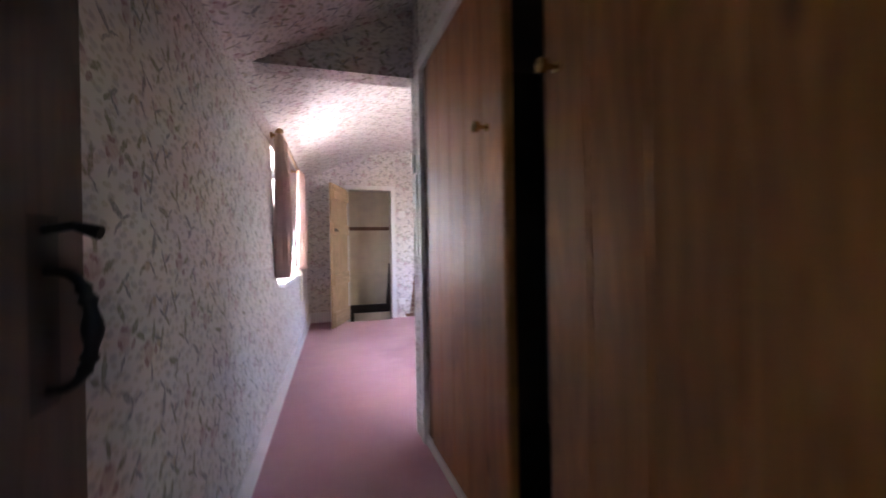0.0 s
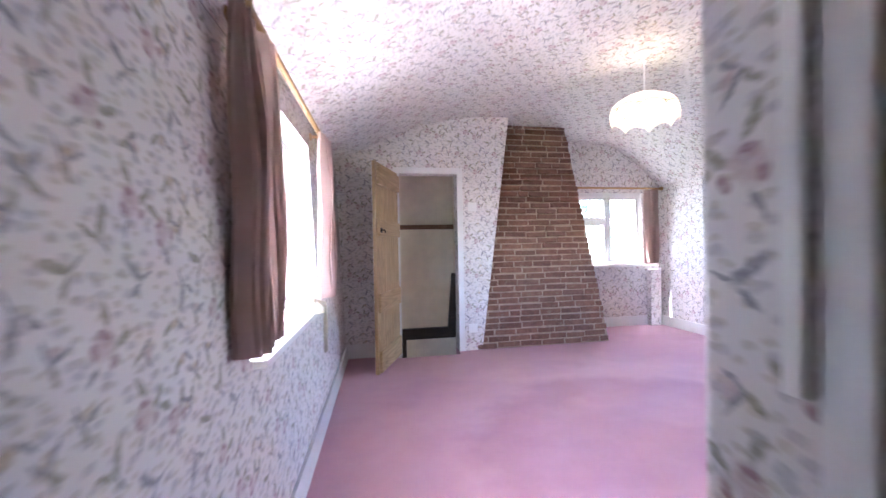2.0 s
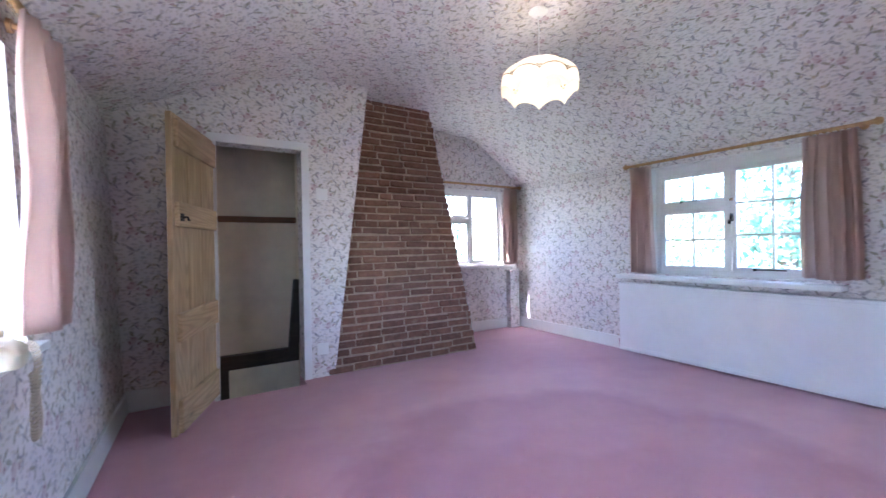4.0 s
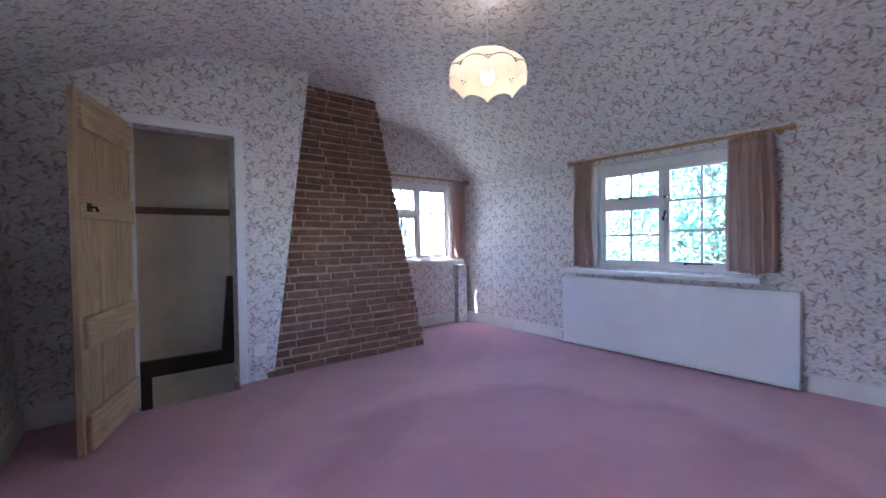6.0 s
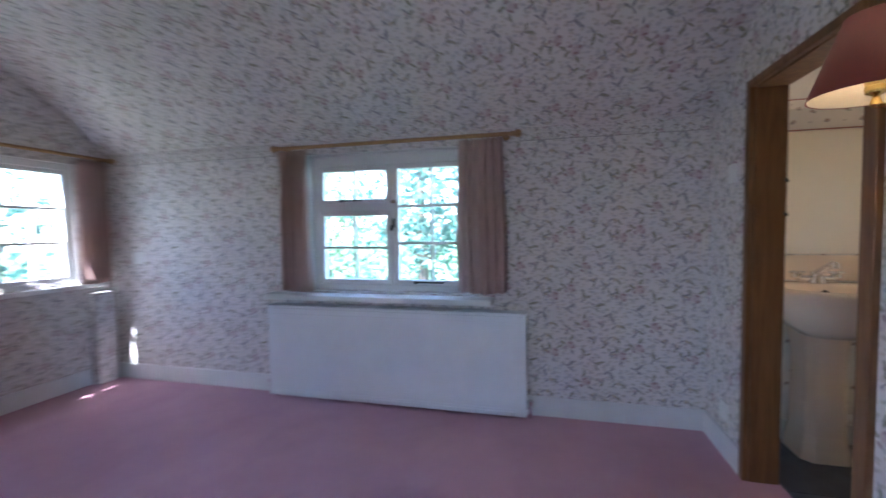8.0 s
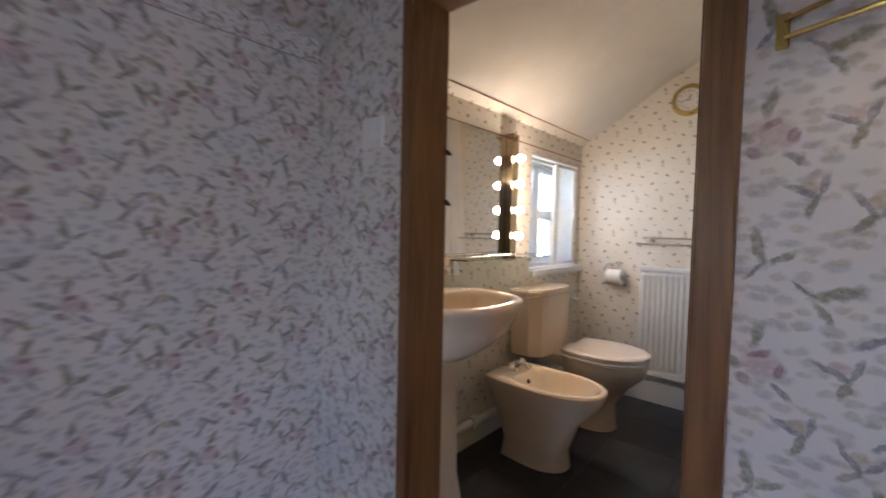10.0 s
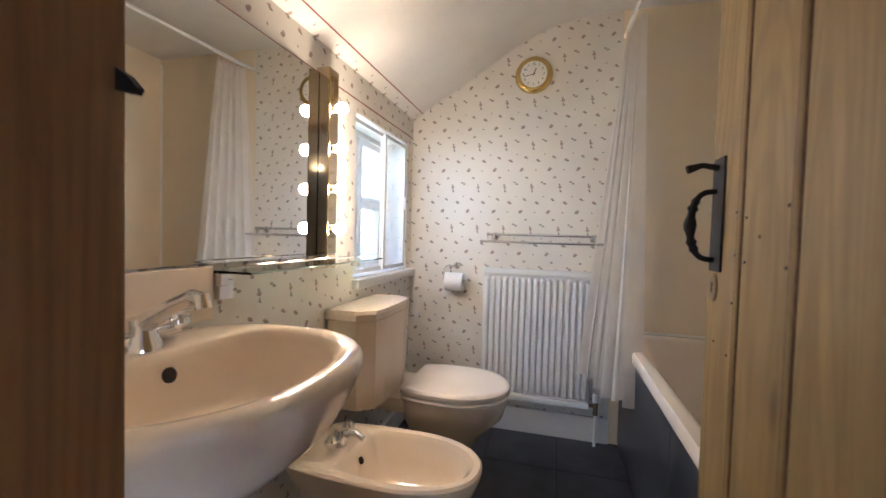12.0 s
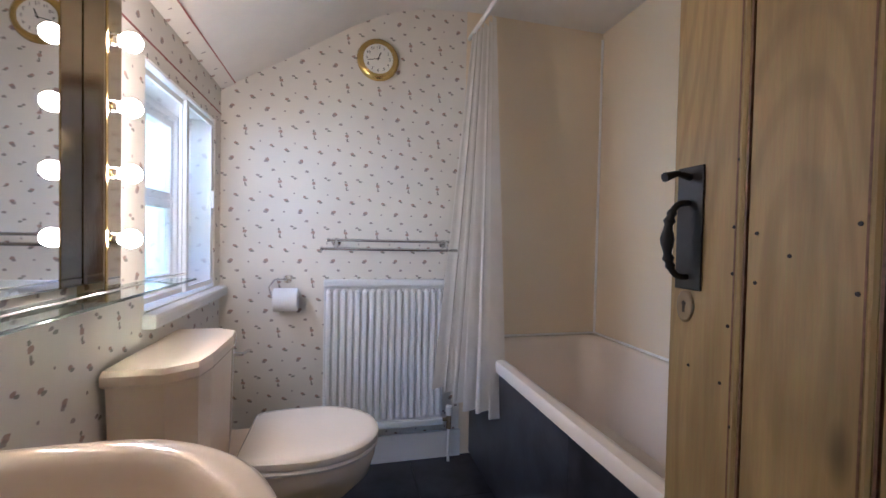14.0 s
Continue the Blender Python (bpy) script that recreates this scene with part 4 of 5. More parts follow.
    for z, h in ledges:
        part("ledge", box(0.02, width - 0.02, thick + 0.0005, thick + 0.024, z, z + h, 0.008), ledge_mat, d, "chamfered ledge board")
    return d


cd = plank_door("cupboard_door", (0.555, 5.468, 0), 180 + 69.6, 0.632, 0.02, 1.69, (0.23, 0.43), M_YELLOW, "open ledged plank door of waxed yellow pine",
                [(0.03, 0.17), (0.50, 0.15), (1.10, 0.13), (1.51, 0.15)], M_YELLOW_X)
part("thumb_latch", join(box(0.56, 0.60, 0.0525, 0.058, 1.13, 1.17, 0.002), tube([(0.58, 0.055, 1.15), (0.58, 0.08, 1.15), (0.575, 0.085, 1.13)], 0.006, 8)), M_IRON, cd, "small dark iron latch")

# ---- sockets and switches ----
def wall_plate(name, m, label, w=0.086, rocker=True, category="switch"):
    t = thing(name, (0, 0, 0), label, category)
    part("plate", box(-w / 2, w / 2, -0.012, 0, -0.043, 0.043, 0.003), M_PLASTIC, t)
    if rocker:
        part("rocker", box(-0.012, 0.012, -0.016, -0.0121, -0.02, 0.02, 0.002), M_PLASTIC, t)
    t.matrix_basis = m
    return t


wall_plate("light_switch", pose(1.30, FAR, 1.385), "white light switch beside the brick chimney")
wall_plate("wall_socket", pose(1.288, FAR, 0.215), "white wall socket near the skirting", category="socket")
wall_plate("wall_socket", pose(3.60, NEAR, 0.22, 0, 0, 180), "white wall socket beside the bathroom door", category="socket")
wall_plate("light_switch", pose(3.547, NEAR, 1.354, 0, 0, 180), "white light switch beside the bathroom doorway")
wall_plate("wall_socket", pose(EAST, 5.854, 0.926, 0, 0, -90), "white blank plate on the papered wall", category="socket", rocker=False)
wall_plate("light_switch", pose(0.652, 1.985, 1.33, 0, 0, -90), "white light switch at the corridor's end", w=0.03)
tagged(part("cable_trunk", box(0.641, 0.6515, 1.925, 1.945, 0.88, 1.27, 0.002), M_PLASTIC), "white vertical cable trunking on the pier", "cable trunking")
tagged(part("pipe_boxing", box(3.665, 3.80, ALCOVE - 0.09, ALCOVE - 0.0185, 0.0, 0.68, 0.006), M_PAPER), "papered pipe boxing in the alcove corner", "pipe boxing")
tagged(part("pipe", join(tube([(3.822, ALCOVE - 0.05, 0.0), (3.822, ALCOVE - 0.05, 0.70)], 0.014, 10)), M_WHITE, smooth=True), "white painted pipe in the alcove corner", "pipe")


# ---- radiators ----
def flat_radiator(loc, turn, length, height, label):
    t = thing("radiator", loc, label, "radiator", turn=turn)
    part("front_panel", box(0, length, -0.02, 0, 0, height - 0.02, 0.006), M_RADWHITE, t)
    part("back_panel", box(0, length, 0.05, 0.065, 0, height - 0.02, 0.005), M_RADWHITE, t)
    for z0, z1 in ((0.034, 0.040), (height - 0.062, height - 0.056)):
        part("pressed_line", box(0.012, length - 0.012, -0.0222, -0.0195, z0, z1, 0.001), M_RADWHITE, t)
    part("top_band", box(0, length, -0.0275, -0.0228, height - 0.048, height - 0.0195, 0.002), M_RADWHITE, t)
    part("bottom_roll", box(0, length, -0.0262, -0.0205, 0.0, 0.026, 0.003), M_RADWHITE, t)
    part("top_grille", join(box(0, length, -0.0275, 0.067, height - 0.019, height, 0.004), box(0, 0.006, -0.019, 0.049, 0.03, height - 0.0195), box(length - 0.006, length, -0.019, 0.049, 0.03, height - 0.0195)), M_RADWHITE, t)
    for x, s in ((-0.02, -1), (length + 0.02, 1)):
        v = part("valve", join(tube([(x - s * 0.03, 0.02, 0.04), (x + s * 0.012, 0.02, 0.04)], 0.009, 8), tube([(x, 0.02, -0.02), (x, 0.02, 0.06)], 0.011, 10), moved(lathe([(0.0, 0.06), (0.015, 0.06), (0.017, 0.07), (0.017, 0.085), (0.0, 0.09)], 12), pose(x, 0.02, 0))), M_CHROME, t, "chrome radiator valve", smooth=True)
    return t


flat_radiator((EAST - 0.078, 4.675, 0.02), -90, 1.70, 0.605, "long white panel radiator under the window")

# ---- pendant lamp ----
LAMP = (1.975, 3.89)
pend = thing("pendant_lamp", (*LAMP, 2.185), "lit pendant lamp with a cream scalloped fringed shade", "ceiling lamp")
part("ceiling_rose", moved(lathe([(0.0, 0.0), (0.045, 0.0), (0.05, -0.008), (0.035, -0.022), (0.01, -0.03), (0.0, -0.03)], 24), Matrix()), M_PLASTIC, pend, smooth=True)
part("cord", tube([(0, 0, -0.03), (0.002, 0, -0.12), (0, 0, -0.275)], 0.004, 8), M_PLASTIC, pend)
def shade_ring(r, z, lobe_r, drop, n=96):
    """One ring of the eight-panelled shade; each panel bellies out and its edge hangs in a scallop."""
    out = []
    for i in range(n):
        th = 2 * math.pi * i / n
        lobe = abs(math.sin(th * 4)) ** 0.7
        rr = r * (1 + lobe_r * (lobe - 0.6))
        out.append((rr * math.cos(th), rr * math.sin(th), z - drop * (1 - lobe)))
    return out
DOME = [(0.058, -0.262, 0.0, 0.0), (0.085, -0.267, 0.03, 0.0), (0.115, -0.279, 0.05, 0.002), (0.147, -0.296, 0.06, 0.006), (0.170, -0.315, 0.06, 0.014), (0.182, -0.334, 0.06, 0.024)]
SKIRT = [(0.184, -0.330, 0.06, 0.024), (0.191, -0.355, 0.06, 0.026), (0.195, -0.380, 0.06, 0.032), (0.192, -0.402, 0.06, 0.046)]
sh = part("shade", loft([shade_ring(*q) for q in DOME], caps=(False, False)), M_SHADE, pend, "cream domed shade with panelled seams", smooth=True)
part("skirt", loft([shade_ring(*q, n=160) for q in SKIRT], caps=(False, False)), M_SHADE, pend, "cream scalloped lower skirt", smooth=True)
part("trim_cord", loft([shade_ring(0.1875, -0.341, 0.06, 0.024), shade_ring(0.1915, -0.344, 0.06, 0.024), shade_ring(0.1905, -0.3475, 0.06, 0.024)], caps=(False, False)), M_OLDBRASS, pend, "brown scalloped braid round the shade", smooth=True)
part("hem_cord", loft([shade_ring(0.1925, -0.399, 0.06, 0.046), shade_ring(0.195, -0.403, 0.06, 0.046), shade_ring(0.1925, -0.407, 0.06, 0.046)], caps=(False, False)), M_SHADE, pend, smooth=True)
for k in range(8):
    th = 2 * math.pi * k / 8
    rib = [(r * (1 - 0.6 * lr) * 1.004 * math.cos(th), r * (1 - 0.6 * lr) * 1.004 * math.sin(th), z + 0.001 - d) for r, z, lr, d in DOME]
    part("seam", tube(rib, 0.0022, 6), M_SHADE, sh, smooth=True)
    part("bow", moved(join(tube([(0, -0.014, 0.004), (0.003, 0, 0), (0, 0.014, 0.004)], [0.0045, 0.002, 0.0045], 6), tube([(0, -0.006, -0.016), (0.003, 0, 0), (0, 0.006, -0.016)], 0.0016, 5)), pose(0.180 * math.cos(th), 0.180 * math.sin(th), -0.354, 0, 0, math.degrees(th))), M_OLDBRASS, sh, "small brown braid bow")
part("bulb", moved(lathe([(0.0, -0.42), (0.015, -0.418), (0.03, -0.40), (0.033, -0.38), (0.025, -0.35), (0.014, -0.33), (0.013, -0.30), (0.0, -0.30)], 20), Matrix()), M_BULB, pend, "lit bulb", smooth=True)


# ---- sconce beside the bathroom door ----
sc = thing("wall_lamp", (2.64, NEAR, 1.37), "brass swing-arm wall lamp with a maroon shade, lit", "wall lamp")
part("back_plate", box(-0.008, 0.008, 0, 0.010, -0.026, 0.022, 0.002), M_BRASS, sc)
part("arm", join(tube([(-0.003, 0.010, 0.012), (-0.19, 0.165, 0.0)], 0.004, 10), tube([(-0.003, 0.010, -0.012), (-0.26, 0.12, -0.012), (-0.19, 0.17, -0.010)], 0.004, 10)), M_BRASS, sc, smooth=True)
SX, SY = -0.19, 0.17
lh = part("lamp_holder", moved(lathe([(0.0, -0.024), (0.006, -0.022), (0.016, -0.014), (0.012, -0.004), (0.008, 0.010), (0.012, 0.014), (0.024, 0.020), (0.027, 0.032), (0.025, 0.040), (0.0, 0.040)], 24), pose(SX, SY, 0.004) @ Matrix.Scale(0.74, 4)), M_BRASS, sc, smooth=True)
part("candle_collar", moved(lathe([(0.0, 0.0402), (0.0245, 0.0402), (0.026, 0.052), (0.024, 0.066), (0.0, 0.066)], 24), pose(SX, SY, 0.004) @ Matrix.Scale(0.74, 4)), M_CANDLE, lh, "pale yellow candle collar", smooth=True)
part("gallery_ring", moved(lathe([(0.018, 0.0662), (0.038, 0.068), (0.039, 0.071), (0.018, 0.071)], 28, (False, False)), pose(SX, SY, 0.004) @ Matrix.Scale(0.74, 4)), M_OLDBRASS, lh, "dull brass gallery ring", smooth=True)
part("candle_spool", moved(lathe([(0.0, 0.0712), (0.015, 0.0712), (0.0135, 0.078), (0.016, 0.085), (0.0135, 0.092), (0.015, 0.098), (0.0, 0.098)], 20), pose(SX, SY, 0.004) @ Matrix.Scale(0.74, 4)), M_CANDLE, lh, smooth=True)
for k in (-1, 1):
    part("gallery_wire", tube([(SX + k * 0.026, SY, 0.056), (SX + k * 0.034, SY, 0.058), (SX + k * 0.036, SY, 0.09)], 0.0012, 6), M_OLDBRASS, lh, smooth=True)
part("arm_knuckle", moved(lathe([(0.0, -0.017), (0.010, -0.015), (0.014, 0.0), (0.010, 0.015), (0.0, 0.017)], 16), pose(-0.262, 0.12, -0.010)), M_BRASS, sc, "round brass arm joint", smooth=True)
part("shade", moved(lathe([(0.055, 0.19), (0.088, 0.10), (0.115, 0.025)], 36, (False, False)), pose(SX, SY, -0.008)), M_REDSHADE, sc, "maroon cloth shade", smooth=True)
part("lining", moved(lathe([(0.052, 0.189), (0.085, 0.10), (0.112, 0.026)], 36, (False, False)), pose(SX, SY, -0.008)), M_SHADEIN, sc, "cream lining", smooth=True)
part("bulb", moved(lathe([(0.0, 0.10), (0.012, 0.10), (0.018, 0.12), (0.02, 0.14), (0.012, 0.165), (0.0, 0.17)], 14), pose(SX, SY, -0.02)), M_BULB, sc, smooth=True)

# ---- bathroom doorway and door ----
fz = 1.69
setting("door_frame", join(box(3.378, 3.416, NEAR - 0.005, NEAR + 0.018, 0, 1.722, 0.004), box(2.682, 2.735, NEAR - 0.005, NEAR + 0.018, 0, 1.722, 0.004), box(2.736, 3.377, NEAR - 0.005, NEAR + 0.018, fz, 1.722, 0.004),
                           box(3.376, 3.40, NEAR - 0.122, NEAR - 0.006, 0, 1.71, 0.003), box(2.70, 2.734, NEAR - 0.122, NEAR - 0.006, 0, 1.71, 0.003), box(2.735, 3.375, NEAR - 0.122, NEAR - 0.006, fz - 0.005, 1.71, 0.003),
                           box(2.7343, 2.757, NEAR - 0.120, NEAR - 0.085, 0, fz - 0.006, 0.002)), M_FRAMEPINE, "varnished pine door frame to the bathroom", "door frame")
bd = plank_door("bathroom_door", (2.735, NEAR - 0.125, 0), -90, 0.645, 0.01, 1.685, (0.17, 0.345, 0.505), M_STRIP, "open plank door of stripped pale pine with iron latch", bead=True)


def d_handle(parent, x, z, y, label):
    """A forged latch: plate, bowed grip with a turned swelling, thumb piece; stands off towards local +y."""
    part("latch_plate", box(x - 0.026, x + 0.026, y, y + 0.004, z - 0.103, z + 0.103, 0.0015), M_IRON, parent, label)
    pts, rad = [], []
    for i in range(25):
        a = math.pi * i / 24
        pts.append((x, y + 0.006 + 0.040 * math.sin(a) ** 0.6, z - 0.020 + 0.062 * math.cos(a)))
        rad.append(0.0052 + 0.0058 * math.exp(-((i - 12) / 2.0) ** 2) + 0.0042 * (math.exp(-((i - 8) / 0.7) ** 2) + math.exp(-((i - 16) / 0.7) ** 2)) + 0.0028 * (math.exp(-((i - 6) / 0.6) ** 2) + math.exp(-((i - 18) / 0.6) ** 2)))
    part("latch_grip", tube(pts, rad, 10), M_IRON, parent, "bowed black iron grip", smooth=True)
    part("thumb_piece", join(tube([(x, y + 0.004, z + 0.085), (x, y + 0.03, z + 0.09), (x, y + 0.055, z + 0.082)], [0.006, 0.005, 0.008], 8)), M_IRON, parent, smooth=True)


d_handle(bd, 0.605, 1.10, 0.028, "black iron latch plate")
kp = part("keyhole_plate", moved(lathe([(0.0, 0), (0.02, 0.0), (0.02, 0.002), (0.017, 0.0035), (0.0, 0.004)], 24), pose(0.610, 0.028, 0.968) @ Matrix.Diagonal((0.85, 1, 1.35, 1)) @ pose(0, 0, 0, -90, 0, 0)), M_OLDBRASS, bd, "worn oval keyhole plate")
# no hole cut: a dark slot and disc stand for the keyhole's shade
part("keyhole", join(box(0.6075, 0.6125, 0.0321, 0.0326, 0.958, 0.971), moved(lathe([(0.0, 0), (0.0045, 0.0), (0.0, 0.0005)], 12), pose(0.610, 0.0321, 0.973, -90, 0, 0))), M_DARK, kp)

for x, z in ((0.52, 1.20), (0.525, 1.10), (0.525, 1.03), (0.49, 1.09), (0.49, 1.02), (0.445, 1.06), (0.37, 1.10), (0.37, 1.02), (0.53, 0.95), (0.60, 0.87), (0.54, 0.86), (0.52, 0.80)):
    part("nail", moved(lathe([(0.0, 0.0), (0.003, 0.0), (0.0025, 0.001), (0.0, 0.001)], 8), pose(x, 0.0281, z, -90, 0, 0)), M_IRON, bd, "dark nail head")

for z in (0.0, 0.14):
    tagged(part("latch_keep", loft([[(3.3755, y, z + 1.170), (3.3755, y, z + 1.153), (3.357, y, z + 1.149), (3.354, y, z + 1.153), (3.364, y, z + 1.163)] for y in (1.901, 1.907)]), M_IRON), "black iron latch keep on the door frame", "latch keep")

# ---- corridor: entry door and sliding wardrobe ----
ed = plank_door("entry_door", (-0.115, -0.12, 0), 88.0, 0.74, 0.01, 1.70, (0.2, 0.4, 0.58), M_DARKPINE, "open dark pine plank door against the corridor wall", thick=0.03)
d_handle(ed, 0.665, 0.855, -0.004, "black iron latch plate")
for o in ed.children:
    if o.name.startswith(("latch", "thumb")):
        o.matrix_basis = Matrix.Translation((0, 0, 0)) @ Matrix.Diagonal((1, -1, 1, 1))
ward = thing("sliding_wardrobe", (0.66, 1.0, 0), "built-in wardrobe with varnished pine sliding doors, partly open", "wardrobe")
# inner panels near-black: the shade behind the doors is in their colour
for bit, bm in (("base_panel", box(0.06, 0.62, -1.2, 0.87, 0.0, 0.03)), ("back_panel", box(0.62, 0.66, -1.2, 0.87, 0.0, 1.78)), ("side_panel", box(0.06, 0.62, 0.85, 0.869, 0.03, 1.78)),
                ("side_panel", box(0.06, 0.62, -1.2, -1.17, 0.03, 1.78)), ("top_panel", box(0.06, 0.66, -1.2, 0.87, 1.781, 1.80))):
    part(bit, bm, M_DARK, ward, "wardrobe inside coloured near-black as shade")
part("fascia", box(-0.008, 0.058, -1.2, 0.918, 1.752, 1.81, 0.003), M_WHITE, ward, "white painted track fascia")
part("fascia_board", box(0.0, 0.05, -1.2, 0.918, 1.8105, 2.30), M_PAPER, ward, "floral papered panel above the doors")
part("sill_track", box(0.0, 0.058, -1.2, 0.874, 0.001, 0.045, 0.003), M_WHITE, ward, "white painted sill")
part("jamb", box(0.012, 0.055, 0.795, 0.875, 0.046, 1.7515, 0.003), M_BATTEN, ward, "brown stained jamb")
for y0, y1, dx in ((0.02, 0.785, 0.012), (-0.92, -0.19, 0.012)):
    door = part("sliding_door", box(dx, dx + 0.026, y0, y1, 0.047, 1.751, 0.003), M_PINE, ward, "varnished pine sliding door")
    k = 5
    for i in range(k):
        a, b = y0 + (y1 - y0) * i / k, y0 + (y1 - y0) * (i + 1) / k
        part("board", box(dx - 0.007, dx - 0.0005, a + 0.0015, b - 0.0015, 0.05, 1.748, 0.003), M_PINE, door)
    ky = y0 + 0.10 if y0 > 0 else y1 - 0.0
    part("knob", moved(lathe([(0.0, 0.0), (0.012, 0.0), (0.012, 0.006), (0.006, 0.01), (0.006, 0.026), (0.015, 0.03), (0.016, 0.045), (0.0, 0.048)], 16), pose(dx - 0.007, ky - (0.055 if y0 < 0 else 0), 1.285 if y0 < 0 else 1.265, 0, -90, 0)), M_BRASS, door, "brass knob", smooth=True)
trimv = setting("trim_pier", box(0.650, 0.70, 1.877, 1.919, 0.0, 1.75, 0.003), M_WHITE, "white painted trim beside the wardrobe", "trim")

# ---- telephone on the sill ----
px, py = left_x(3.79, 0.70) + 0.005, 3.79
ph = thing("telephone", (px, py, 0.7035), "cream telephone with a coiled cord on the window sill", "telephone", turn=10)
part("base", loft([ellipse_ring(0, 0, 0.075, 0.10, 0.0, 24, 5), ellipse_ring(0, 0, 0.075, 0.10, 0.03, 24, 5), ellipse_ring(-0.01, 0, 0.055, 0.09, 0.055, 24, 5)]), M_PHONE, ph, smooth=True)
part("receiver", join(tube([(0.0, -0.095, 0.075), (0.0, -0.05, 0.09), (0.0, 0.05, 0.09), (0.0, 0.095, 0.075)], [0.018, 0.014, 0.014, 0.018], 12), moved(lathe([(0.0, 0), (0.026, 0.0), (0.028, 0.02), (0.0, 0.03)], 16), pose(0, 0.095, 0.052)), moved(lathe([(0.0, 0), (0.026, 0.0), (0.028, 0.02), (0.0, 0.03)], 16), pose(0, -0.095, 0.052))), M_PHONE, ph, smooth=True)
cord = [Vector(p) for p in ((0.045, 0.075, 0.035), (0.078, 0.105, 0.022), (0.088, 0.125, -0.03), (0.086, 0.105, -0.09), (0.082, 0.07, -0.13), (0.082, 0.075, -0.20), (0.084, 0.11, -0.235), (0.086, 0.15, -0.205), (0.084, 0.145, -0.15), (0.082, 0.11, -0.10), (0.080, 0.09, -0.05))]
coil = []
for i in range(480):
    f = i / 479 * (len(cord) - 1)
    k = min(int(f), len(cord) - 2)
    p0, p1, p2, p3 = cord[max(k - 1, 0)], cord[k], cord[k + 1], cord[min(k + 2, len(cord) - 1)]
    w = f - k
    c = 0.5 * (2 * p1 + (p2 - p0) * w + (2 * p0 - 5 * p1 + 4 * p2 - p3) * w * w + (3 * p1 - p0 - 3 * p2 + p3) * w ** 3)
    a = i / 479 * 2 * math.pi * 52
    coil.append((c.x + 0.008 * math.cos(a), c.y + 0.0065 * math.sin(a), c.z + 0.0065 * math.sin(a + 0.8)))
part("cord", tube(coil, 0.0022, 5), M_PHONE, ph, "coiled cream cord", smooth=True)

# ---- bathroom ----
# basin on its pedestal
bas = thing("wash_basin", (3.60, 1.585, 0), "blush ceramic pedestal wash basin", "basin")
def basin_ring(front, rear, side, z, n=64):
    """A D-shaped ring: round to the front (-x), flatter at the wall side (+x), its corners rounded."""
    out = []
    for i in range(n):
        a = 2 * math.pi * i / n
        c, s = math.cos(a), math.sin(a)
        if c < 0:
            out.append((-front * abs(c) ** 0.95, side * math.copysign(abs(s) ** 0.92, s), z))
        else:
            out.append((rear * c ** 0.55, side * math.copysign(abs(s) ** 0.62, s), z))
    return out
part("bowl", loft([basin_ring(0.056, 0.16, 0.11, 0.60), basin_ring(0.122, 0.19, 0.175, 0.645), basin_ring(0.192, 0.225, 0.245, 0.71), basin_ring(0.224, 0.235, 0.275, 0.77), basin_ring(0.234, 0.235, 0.285, 0.798),
                   basin_ring(0.237, 0.235, 0.288, 0.811), basin_ring(0.234, 0.234, 0.285, 0.821), basin_ring(0.225, 0.230, 0.277, 0.827), basin_ring(0.211, 0.222, 0.262, 0.829), basin_ring(0.197, 0.125, 0.247, 0.827),
                   basin_ring(0.188, 0.117, 0.236, 0.820), basin_ring(0.181, 0.112, 0.228, 0.806), basin_ring(0.166, 0.102, 0.208, 0.768), basin_ring(0.136, 0.085, 0.170, 0.725), basin_ring(0.084, 0.06, 0.11, 0.698), basin_ring(0.030, 0.03, 0.035, 0.690), basin_ring(0.015, 0.015, 0.015, 0.689)]), M_CERAMIC, bas, smooth=True)
part("plug_hole", moved(lathe([(0.0, 0.0), (0.020, 0.0), (0.022, 0.003), (0.012, 0.004), (0.0, 0.001)], 20), pose(-0.0, 0, 0.690)), M_CHROME, bas, "chrome waste", smooth=True)
def oct_ring(hx, hy, z, k=0.35, cx=0.10):
    return [(cx + x, y, z) for x, y in ((hx, -hy), (hx, hy), (-hx * (1 - k), hy), (-hx, hy * (1 - k)), (-hx, -hy * (1 - k)), (-hx * (1 - k), -hy))]
part("pedestal", loft([oct_ring(0.10, 0.105, 0.0), oct_ring(0.098, 0.10, 0.03), oct_ring(0.085, 0.085, 0.12), oct_ring(0.08, 0.08, 0.45), oct_ring(0.09, 0.095, 0.62)]), M_CERAMIC, bas)
# overflow not cut; its inner shade is a dark disc
part("overflow", moved(lathe([(0.0, 0), (0.014, 0.0), (0.014, 0.003), (0.0, 0.003)], 16), pose(0.1025, -0.012, 0.787, 0, -75, 0)), M_DARK, bas, "dark disc for the shade in the overflow")
tap = part("mixer_tap", join(moved(lathe([(0.0, 0.0), (0.036, 0.0), (0.034, 0.012), (0.026, 0.03), (0.024, 0.055), (0.0, 0.062)], 20), pose(0.165, -0.01, 0.829)),
                            tube([(0.175, -0.01, 0.86), (0.145, -0.01, 0.882), (0.085, -0.01, 0.915), (0.05, -0.01, 0.930), (0.030, -0.01, 0.928), (0.026, -0.01, 0.912)], [0.02, 0.018, 0.014, 0.014, 0.015, 0.014], 12),
                            tube([(0.17, -0.085, 0.848), (0.17, 0.065, 0.848)], 0.016, 12)), M_CHROME, bas, "chrome mixer tap", smooth=True)
